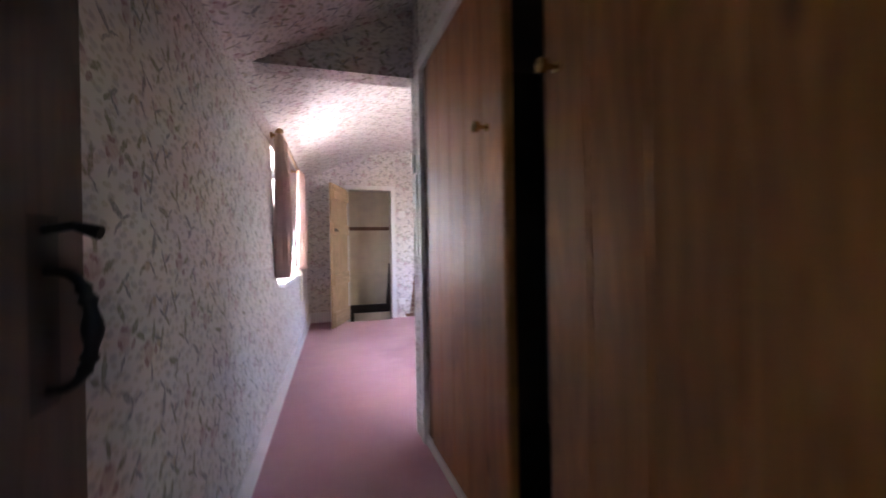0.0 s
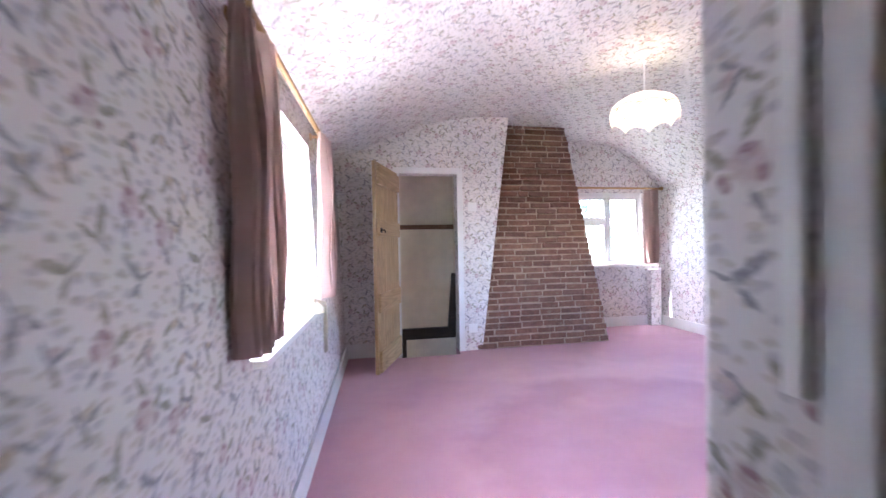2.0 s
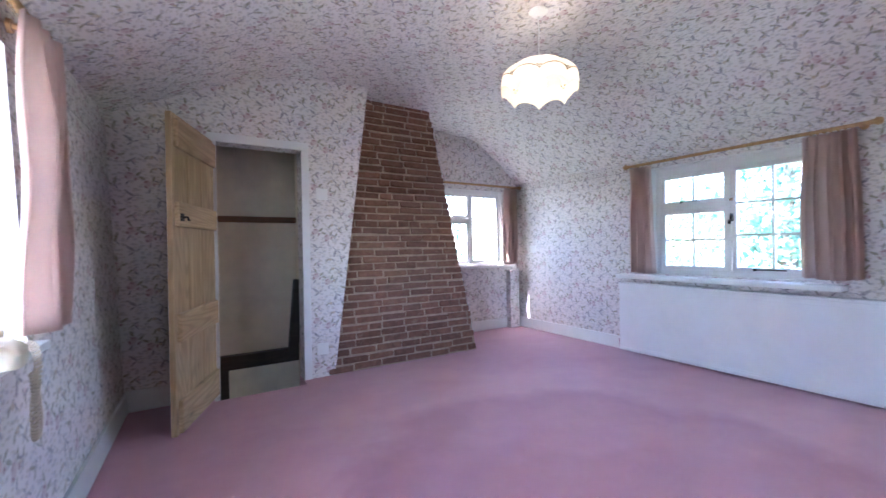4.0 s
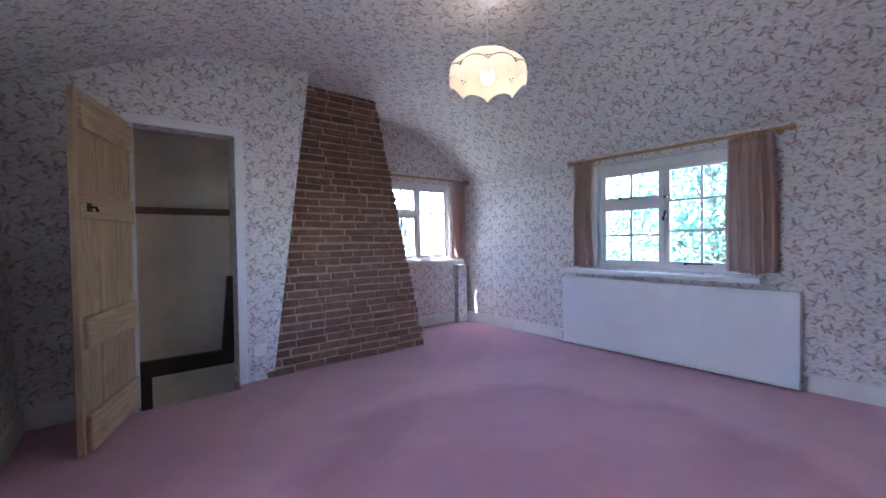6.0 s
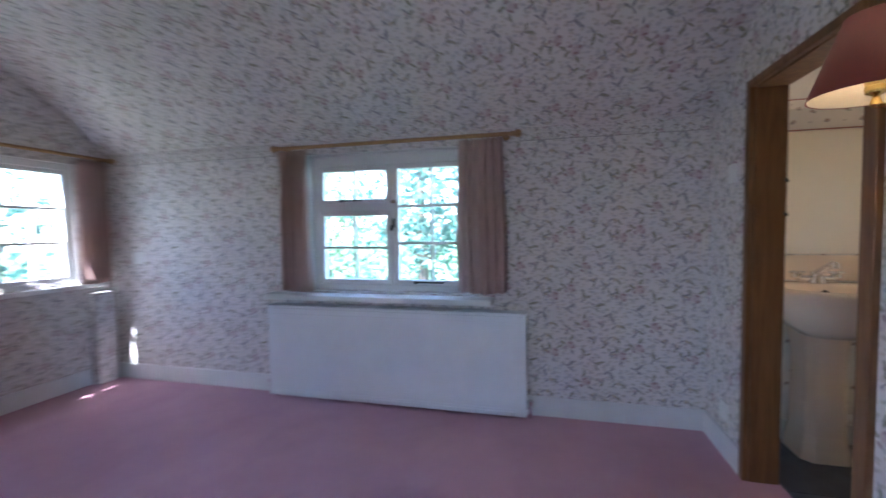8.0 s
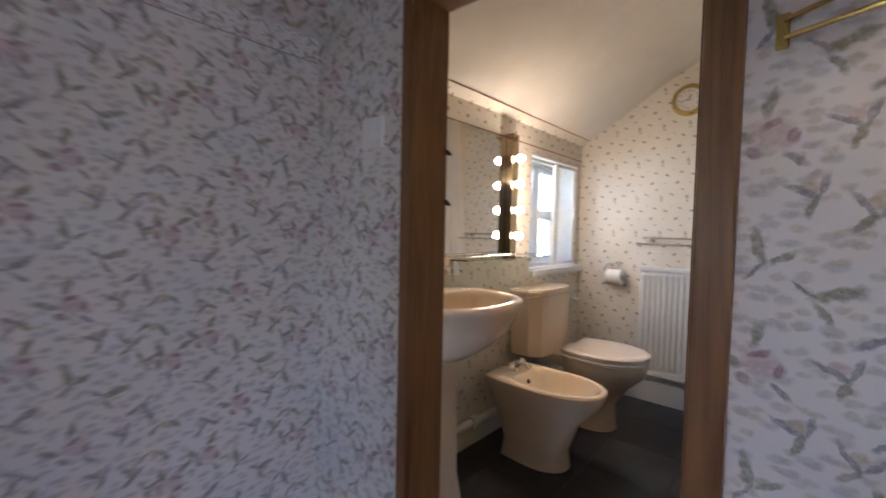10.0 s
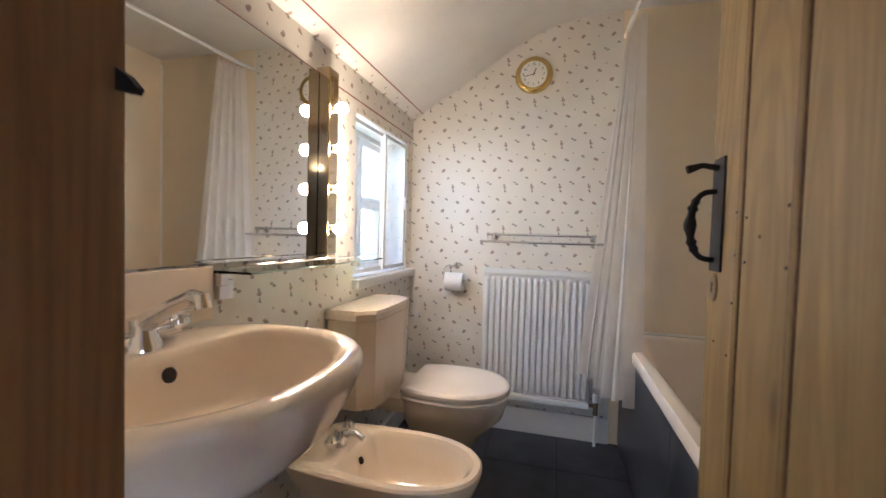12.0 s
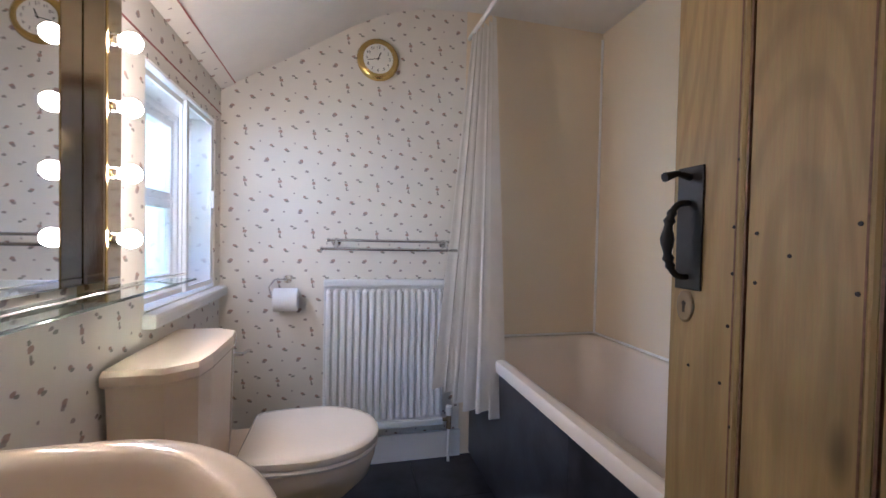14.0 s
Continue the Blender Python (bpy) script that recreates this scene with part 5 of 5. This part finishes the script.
for s in (-1, 1):
    part("tap_handle", moved(join(lathe([(0.0, 0.0), (0.022, 0.0), (0.024, 0.012), (0.014, 0.03), (0.0, 0.032)], 16), tube([(-0.034, 0, 0.026), (0.034, 0, 0.026)], 0.006, 8), tube([(0, -0.034, 0.026), (0, 0.034, 0.026)], 0.006, 8)), pose(0.17, -0.01 + s * 0.08, 0.853)), M_CHROME, tap, "chrome cross handle", smooth=True)
tagged(part("splashback", box(EAST - 0.012, EAST - 0.001, 1.335, 1.876, 0.832, 0.96, 0.003), M_CERAMIC), "blush tiled upstand behind the basin", "splashback")

# mirror, light strip, shelf
mir = thing("mirror", (EAST, 1.37, 1.27), "large frameless wall mirror over the basin", "mirror")
part("glass", box(-0.012, -0.006, -0.474, 0.505, -0.305, 0.315, 0.001), M_MIRROR, mir)
part("backing", box(-0.006, -0.001, -0.47, 0.50, -0.30, 0.31), M_DARK, mir)
strip = thing("light_strip", (EAST, 0.862, 1.27), "bronze mirrored strip light with four lit round bulbs", "wall light")
part("strip_body", box(-0.050, -0.001, -0.033, 0.031, -0.345, 0.335, 0.002), M_BRONZE, strip, "bronze mirrored box")
part("strip_edge", box(-0.053, -0.0502, 0.024, 0.0305, -0.345, 0.335, 0.001), M_BRASS, strip, "polished brass edge")
for z in (1.472, 1.335, 1.197, 1.06):
    bm = bmesh.new()
    bmesh.ops.create_uvsphere(bm, u_segments=20, v_segments=12, radius=0.020)
    part("bulb", moved(bm, pose(-0.082, -0.001, z - 1.27)), M_GLOBE, strip, "lit globe bulb", smooth=True)
    part("bulb_socket", moved(lathe([(0.0, 0.0), (0.015, 0.0), (0.013, 0.012), (0.0, 0.012)], 14), pose(-0.0502, -0.001, z - 1.27, 0, -90, 0)), M_CHROME, strip, smooth=True)
shelf = thing("glass_shelf", (EAST, 1.0, 0.945), "thin glass shelf with chrome gallery rail under the mirror", "shelf")
part("glass", box(-0.115, -0.003, -0.44, 0.33, -0.003, 0.003, 0.001), M_SHELFGLASS, shelf)
part("rail", join(tube([(-0.004, -0.40, 0.006), (-0.105, -0.40, 0.02), (-0.108, -0.38, 0.02), (-0.108, 0.28, 0.02), (-0.105, 0.30, 0.02), (-0.004, 0.30, 0.006)], 0.0022, 8)), M_CHROME, shelf, smooth=True)
for y in (-0.40, 0.32):
    part("shelf_bracket", box(-0.03, -0.001, y - 0.012, y + 0.012, -0.035, -0.0032, 0.003), M_CHROME, shelf)
tagged(part("shaver_socket", box(EAST - 0.02, EAST - 0.001, 1.28, 1.325, 0.875, 0.925, 0.003), M_CHROME), "small chrome holder under the shelf", "holder")
# paper border: two dull red lines along the wall's head
setting("trim_border", join(box(EAST - 0.002, EAST - 0.0005, BACK, NEAR - 0.14, 1.589, 1.5945), moved(box(-0.003, 0.003, BACK, NEAR - 0.14, -0.0015, 0.0), pose(3.795, 0, 1.732, 0, 33, 0))), M_REDLINE, "dull red lines of the paper border", "border")
setting("border_band", loft([[(3.846, y, 1.6985), (3.795, y, 1.7285), (3.797, y, 1.7305), (3.848, y, 1.7005)] for y in (BACK, NEAR - 0.122)]), M_SPRIG_Y, "sprigged paper border at the wall's head", "border")

tagged(part("waste_pipe", join(tube([(EAST - 0.05, 0.75, 0.13), (EAST - 0.05, 1.50, 0.15)], 0.02, 12), tube([(EAST - 0.05, 1.16, 0.14), (EAST - 0.05, 1.20, 0.142)], 0.03, 12)), M_PLASTIC, smooth=True), "white plastic waste pipe along the wall", "pipe")
skirting("baseboard_bathroom_east", EAST - 0.018, EAST, BACK + 0.02, NEAR - 0.122, 0.10)

# toilet
wc = thing("toilet", (3.43, 0.46, 0), "blush ceramic close-coupled toilet with closed lid", "toilet")
def pan_ring(ax, ay, z, cx=0.0, rear=0.85):
    out = []
    for i in range(40):
        a = 2 * math.pi * i / 40
        c, s = math.cos(a), math.sin(a)
        out.append((cx + (ax * c if c < 0 else ax * rear * min(1, c * 1.6) ** 0.9), ay * math.copysign(abs(s) ** (0.9 if c < 0 else 0.6), s), z))
    return out
part("pan", loft([pan_ring(0.13, 0.11, 0.0, 0.06), pan_ring(0.125, 0.10, 0.05, 0.06), pan_ring(0.12, 0.10, 0.14, 0.06), pan_ring(0.155, 0.135, 0.24, 0.03), pan_ring(0.203, 0.177, 0.31, 0.004), pan_ring(0.215, 0.185, 0.36), pan_ring(0.218, 0.187, 0.39)]), M_CERAMIC, wc, smooth=True)
part("shelf", box(0.13, 0.40, -0.16, 0.16, 0.33, 0.395, 0.02), M_CERAMIC, wc, smooth=True)
part("seat", loft([pan_ring(0.222, 0.192, 0.3925), pan_ring(0.224, 0.194, 0.40), pan_ring(0.22, 0.19, 0.408)]), M_BATH, wc, smooth=True)
part("lid", loft([pan_ring(0.222, 0.192, 0.4095), pan_ring(0.225, 0.195, 0.416), pan_ring(0.225, 0.195, 0.432), pan_ring(0.218, 0.188, 0.439), pan_ring(0.20, 0.17, 0.441), pan_ring(0.10, 0.09, 0.442)]), M_BATH, wc, smooth=True)
def cist_ring(e, z):
    pts = []
    for x, y in ((0.41, -0.215), (0.41, 0.215), (0.29, 0.215), (0.232, 0.17), (0.222, 0.10), (0.222, -0.10), (0.232, -0.17), (0.29, -0.215)):
        pts.append((0.31 + (x - 0.31) * e, 0.145 + y * e, z))
    return pts
part("cistern", loft([cist_ring(0.9, 0.40), cist_ring(0.93, 0.45), cist_ring(0.97, 0.70), cist_ring(0.975, 0.728)]), M_CERAMIC, wc)
part("cistern_lid", loft([cist_ring(1.0, 0.7285), cist_ring(1.03, 0.735), cist_ring(1.03, 0.755), cist_ring(1.0, 0.768)]), M_CERAMIC, wc)
part("flush_lever", join(tube([(0.235, -0.03, 0.69), (0.21, -0.03, 0.69), (0.205, -0.09, 0.685)], 0.006, 8)), M_CHROME, wc, "chrome flush lever", smooth=True)

# bidet
bi = thing("bidet", (3.46, 1.01, 0), "blush ceramic bidet with chrome tap", "bidet")
part("body", loft([pan_ring(0.14, 0.11, 0.0, 0.06, 1.2), pan_ring(0.13, 0.10, 0.08, 0.06, 1.2), pan_ring(0.165, 0.125, 0.22, 0.04, 1.25), pan_ring(0.22, 0.158, 0.33, 0.0, 1.3), pan_ring(0.235, 0.168, 0.37, 0.0, 1.3), pan_ring(0.235, 0.168, 0.383, 0.0, 1.3),
                   pan_ring(0.228, 0.16, 0.39, 0.0, 1.28), pan_ring(0.208, 0.138, 0.389, -0.002, 0.80), pan_ring(0.19, 0.124, 0.374, -0.004, 0.80), pan_ring(0.155, 0.105, 0.31, -0.01), pan_ring(0.09, 0.06, 0.265, -0.01), pan_ring(0.01, 0.01, 0.26, -0.01)]), M_CERAMIC, bi, smooth=True)
bt = part("bidet_tap", join(moved(lathe([(0.0, 0.0), (0.022, 0.0), (0.02, 0.03), (0.014, 0.05), (0.0, 0.052)], 16), pose(0.21, 0, 0.389)), tube([(0.21, 0, 0.42), (0.16, 0, 0.435), (0.13, 0, 0.42)], 0.010, 10), tube([(0.21, -0.06, 0.41), (0.21, 0.06, 0.41)], 0.010, 10)), M_CHROME, bi, "chrome bidet tap", smooth=True)
for s in (-1, 1):
    part("tap_handle", moved(lathe([(0.0, 0.0), (0.018, 0.0), (0.02, 0.012), (0.01, 0.026), (0.0, 0.027)], 14), pose(0.21, s * 0.055, 0.415)), M_CHROME, bt, smooth=True)
# a dark disc gives the overflow its shade
part("overflow", moved(lathe([(0.0, 0), (0.011, 0.0), (0.011, 0.003), (0.0, 0.003)], 14), pose(0.138, 0.0, 0.352, 0, -62, 0)), M_DARK, bi, "dark disc for the shade in the overflow")

# bath
bath = thing("bath", (2.36, 0.74, 0), "blush enamelled bath with dark slate-look side", "bath")
def rect_ring(hx, hy, z, r, n=10):
    pts = []
    for cx, cy, a0 in ((hx - r, hy - r, 0), (-hx + r, hy - r, 90), (-hx + r, -hy + r, 180), (hx - r, -hy + r, 270)):
        for i in range(n):
            a = math.radians(a0 + 90 * i / (n - 1))
            pts.append((cx + r * math.cos(a), cy + r * math.sin(a), z))
    return pts
part("tub", loft([rect_ring(0.348, 0.823, 0.535, 0.03), rect_ring(0.360, 0.835, 0.540, 0.03), rect_ring(0.362, 0.837, 0.574, 0.03), rect_ring(0.357, 0.832, 0.584, 0.03), rect_ring(0.335, 0.808, 0.586, 0.06),
                  rect_ring(0.318, 0.788, 0.585, 0.08), rect_ring(0.305, 0.775, 0.572, 0.09), rect_ring(0.292, 0.752, 0.48, 0.11), rect_ring(0.275, 0.71, 0.28, 0.13), rect_ring(0.255, 0.67, 0.21, 0.14), rect_ring(0.20, 0.60, 0.18, 0.13), rect_ring(0.1, 0.4, 0.175, 0.09)], caps=(False, True)), M_BATH, bath, smooth=True)
for y0, y1 in ((-0.82, 0.10), (0.1005, 0.82)):
    part("side_panel", box(0.335, 0.347, y0, y1, 0.02, 0.535, 0.001), M_SLATE, bath, "dark slate-look panel")
part("side_frame", box(0.29, 0.334, -0.82, 0.82, 0.0, 0.5, 0.0), M_GROUT, bath)

# pale sealant in the corner of the panels and along the bath's rim
setting("trim_sealant", join(box(2.0005, 2.011, BACK + 0.0035, BACK + 0.013, 0.586, 2.15, 0.002), box(2.0005, 2.010, BACK + 0.0135, 1.575, 0.584, 0.594, 0.002), box(2.0115, 2.72, BACK + 0.0035, BACK + 0.012, 0.584, 0.594, 0.002)),
        M_SEAL, "white sealant beads round the bath", "sealant")

# shower rail and curtain
tagged(part("shower_rail", tube([(2.742, BACK + 0.005, 2.06), (2.735, 1.0, 2.035), (2.73, NEAR - 0.145, 2.015)], 0.011, 12), M_WHITE, smooth=True), "white shower curtain rail over the bath", "curtain rail")
rows = []
for j in range(31):
    f = j / 30
    z = 2.045 - f * 1.70
    row = []
    for i in range(97):
        u = i / 96
        ang = u * 5.5 * 2 * math.pi
        x = 2.694 + 0.045 * (1 - u) + f * (0.015 + 0.13 * (1 - u)) + (0.014 + 0.020 * f) * (math.sin(ang + 1.2 * f) + 0.25 * math.sin(2.3 * ang + 2 * f))
        y = BACK + 0.035 + (0.04 + 0.17 * u) * (1 + 0.9 * f) + (0.008 + 0.014 * f) * math.cos(ang * 0.97 + 0.5 * f)
        row.append((x, y, z + (0.015 * math.sin(u * 9) + 0.035 * (1 - u)) * f + 0.008 * math.sin(ang) * (1 - f) ** 6))
    rows.append(row)
tagged(part("shower_curtain", loft(rows, closed=False), M_SHOWER, smooth=True), "white cloth shower curtain bunched at the bath's end", "shower curtain")

# ribbed bathroom radiator
br = thing("radiator", (2.855, BACK + 0.075, 0.19), "white ribbed panel radiator under the towel rail", "radiator")
part("back_sheet", box(0, 0.555, -0.035, -0.02, 0.0, 0.69, 0.004), M_RADWHITE, br)
for k in range(17):
    x = 0.008 + k * 0.0319
    part("rib", loft([[(x, -0.0205, z), (x + 0.004, dy - 0.007, z), (x + 0.009, dy, z), (x + 0.019, dy, z), (x + 0.024, dy - 0.007, z), (x + 0.028, -0.0205, z)] for z, dy in ((0.034, -0.0195), (0.05, -0.002), (0.632, -0.002), (0.65, -0.0195))]), M_RADWHITE, br)
part("top_edge", box(-0.002, 0.557, -0.055, -0.002, 0.662, 0.692, 0.006), M_RADWHITE, br)
part("bottom_edge", box(-0.001, 0.556, -0.04, -0.003, -0.002, 0.028, 0.006), M_RADWHITE, br)
part("valve", join(tube([(0.03, -0.02, 0.015), (-0.035, -0.02, 0.015)], 0.009, 10), tube([(-0.035, -0.02, -0.03), (-0.035, -0.02, 0.035)], 0.012, 12)), M_OLDBRASS, br, "dull brass radiator valve", smooth=True)
part("valve_head", moved(lathe([(0.0, 0.0352), (0.014, 0.0352), (0.017, 0.05), (0.015, 0.078), (0.0, 0.082)], 16), pose(-0.035, -0.02, 0)), M_PLASTIC, br, "white valve cap", smooth=True)
part("pipe", tube([(-0.035, -0.02, -0.19), (-0.035, -0.02, -0.0305)], 0.0075, 10), M_PLASTIC, br, "white painted pipe", smooth=True)

rail = thing("towel_rail", (3.11, BACK, 1.04), "chrome double towel rail above the radiator", "towel rail")
part("rail_bar", tube([(-0.325, 0.105, -0.018), (0.31, 0.105, -0.018)], 0.007, 10), M_CHROME, rail, smooth=True)
part("rail_bar", tube([(-0.29, 0.055, 0.020), (0.285, 0.055, 0.020)], 0.007, 10), M_CHROME, rail, smooth=True)
for x in (-0.255, 0.25):
    part("rail_bracket", join(tube([(x, 0.001, 0.010), (x, 0.055, 0.020), (x, 0.085, 0.004), (x, 0.105, -0.018)], 0.008, 10), moved(lathe([(0, 0), (0.022, 0), (0.02, 0.008), (0, 0.01)], 16), pose(x, 0.001, 0.010, -90, 0, 0))), M_CHROME, rail, smooth=True)
for x, y, z in ((-0.325, 0.105, -0.018), (0.31, 0.105, -0.018), (-0.29, 0.055, 0.020), (0.285, 0.055, 0.020)):
    part("end_cap", moved(lathe([(0.0, -0.006), (0.009, -0.006), (0.0105, 0.0), (0.009, 0.006), (0.0, 0.006)], 14), pose(x, y, z, 0, 90, 0)), M_CHROME, rail, smooth=True)

tr = thing("toilet_roll_holder", (3.57, BACK, 0.85), "chrome holder with a white toilet roll", "toilet roll")
part("holder", join(tube([(0.0, 0.002, 0.03), (0.0, 0.03, 0.03), (0.05, 0.04, 0.03), (0.07, 0.05, 0.0), (0.06, 0.055, -0.04), (-0.055, 0.055, -0.045)], 0.005, 8), moved(lathe([(0, 0), (0.02, 0), (0.018, 0.008), (0, 0.01)], 14), pose(0, 0.001, 0.03, -90, 0, 0))), M_CHROME, tr, smooth=True)
part("roll", moved(lathe([(0.02, -0.05), (0.048, -0.05), (0.05, -0.048), (0.05, 0.048), (0.048, 0.05), (0.02, 0.05)], 28, (False, False)), pose(0.0, 0.058, -0.055, 0, 90, 0)), M_ROLL, tr, "white paper roll", smooth=True)

ck = thing("wall_clock", (3.185, BACK, 1.90), "round brass wall clock with white face", "clock")
ck.scale = (0.9, 0.9, 0.9)
part("case", moved(lathe([(0.0, 0.001), (0.105, 0.001), (0.108, 0.012), (0.10, 0.03), (0.088, 0.036), (0.078, 0.034), (0.076, 0.026), (0.0, 0.026)], 40), pose(0, 0, 0, -90, 0, 0)), M_BRASS, ck, "polished brass case", smooth=True)
part("face", moved(lathe([(0.0, 0.0262), (0.0755, 0.0262), (0.0755, 0.028), (0.0, 0.028)], 36), pose(0, 0, 0, -90, 0, 0)), M_FACE, ck)
for h in range(1, 13):
    a = math.radians(30 * h)
    cu = bpy.data.curves.new("numeral", "FONT")
    cu.body, cu.size, cu.align_x, cu.align_y, cu.extrude = str(h), 0.021, "CENTER", "CENTER", 0.0003
    cu.materials.append(M_IRON)
    nu = new("numeral", cu)
    nu.parent = ck
    nu.matrix_basis = pose(-0.058 * math.sin(a), 0.0285, 0.058 * math.cos(a), 90, 0, 180)
part("hour_hand", moved(box(-0.0025, 0.0025, 0.0292, 0.030, -0.008, 0.036), pose(0, 0, 0, 0, -21, 0)), M_IRON, ck)
part("minute_hand", moved(box(-0.0018, 0.0018, 0.0303, 0.031, -0.01, 0.055), pose(0, 0, 0, 0, -258, 0)), M_IRON, ck)

# ---- garden seen through the windows ----
def leaf_cloud(centres, per, spread, size, seed):
    r = np.random.RandomState(seed)
    verts, faces = [], []
    for c, s in centres:
        for _ in range(per):
            p = np.array(c) + r.normal(0, 1, 3) * spread * s
            a, b = r.normal(0, 1, 3), r.normal(0, 1, 3)
            a /= np.linalg.norm(a)
            b -= a * (a @ b)
            b /= np.linalg.norm(b)
            k = size * r.uniform(0.6, 1.3)
            i = len(verts)
            verts += [p - a * k, p + b * k * 0.45, p + a * k, p - b * k * 0.45]
            faces.append((i, i + 1, i + 2, i + 3))
    me = bpy.data.meshes.new("crown")
    me.from_pydata([tuple(v) for v in verts], [], faces)
    return me


def tree(loc, height, width, mat, seed, label, clumps=44, per=48, leaf=0.12):
    r = random.Random(seed)
    t = thing("tree", loc, label, "tree", "garden trees")
    part("trunk", tube([(0, 0, 0), (0.1, 0.05, height * 0.3), (0.0, 0.1, height * 0.65), (0.05, 0.0, height * 0.95)], [0.2, 0.16, 0.1, 0.03], 9), M_BARK, t)
    centres = []
    for k in range(clumps):
        a, f = r.uniform(0, 6.28), r.uniform(0.12, 1.0)
        rad = width * (1.05 - f) ** 0.6 * r.uniform(0.3, 1.0)
        c = (rad * math.cos(a), rad * math.sin(a), height * f)
        centres.append((c, r.uniform(0.7, 1.3)))
        if k % 4 == 0:
            part("limb", tube([(0.03, 0.05, height * f * 0.8), c], [0.05, 0.012], 6), M_BARK, t)
    me = leaf_cloud(centres, per, 0.42, leaf, seed)
    me.materials.append(mat)
    ob = new("crown", me)
    ob.parent = t
    return t


GROUND = -2.7
tree((12.0, 6.0, GROUND), 7.5, 2.6, M_LEAF2, 1, "tall dark green conifer beyond the window", clumps=95, per=80, leaf=0.10)
tree((11.0, 1.8, GROUND), 6.5, 2.4, M_LEAF, 2, "leafy green garden tree", clumps=95, per=80, leaf=0.10)
tree((13.5, 9.8, GROUND), 8.0, 3.0, M_LEAF, 3, "broad leafy tree at the garden's edge", clumps=95, per=80, leaf=0.10)
tree((6.5, 14.5, GROUND), 7.0, 2.6, M_LEAF2, 4, "dark green conifer behind the alcove window", clumps=95, per=80, leaf=0.10)
tree((2.5, 16.0, GROUND), 7.5, 2.8, M_LEAF, 5, "leafy green tree beyond the lawn")
tree((13.5, -7.0, GROUND), 6.5, 2.3, M_LEAF, 6, "leafy green tree outside the bathroom")
tree((-16.0, 11.0, GROUND), 4.5, 2.5, M_LEAF, 7, "leafy green tree by the western window")
# three unseen trees, added to keep low western sky light off the east wall
tree((-11.0, 0.0, GROUND), 6.0, 2.6, M_LEAF, 11, "unseen leafy green tree added to block low western sky")
tree((-12.0, 4.5, GROUND), 6.2, 2.7, M_LEAF2, 12, "unseen dark green conifer added to block low western sky")
tree((-11.5, 8.8, GROUND), 5.8, 2.6, M_LEAF, 13, "unseen leafy green tree added to block low western sky")
# out of view; added to cut sky glare through the alcove window
tree((-4.0, 13.5, GROUND), 8.5, 3.0, M_LEAF2, 14, "unseen tall dark green conifer added to block north-western sky")
def hedge(name, x0, x1, y0, y1, seed):
    r = random.Random(seed)
    cs = [((r.uniform(x0, x1), r.uniform(y0, y1), r.uniform(GROUND, GROUND + 1.8)), 0.8) for _ in range(120)]
    me = leaf_cloud(cs, 50, 0.4, 0.11, seed)
    me.materials.append(M_LEAF)
    return tagged(new(name, me), "clipped leafy green garden hedge", "hedge", kind="stuff")
hedge("hedge", 9.0, 10.0, -6, 14, 8)
hedge("hedge", -4, 9, 11.5, 12.5, 9)
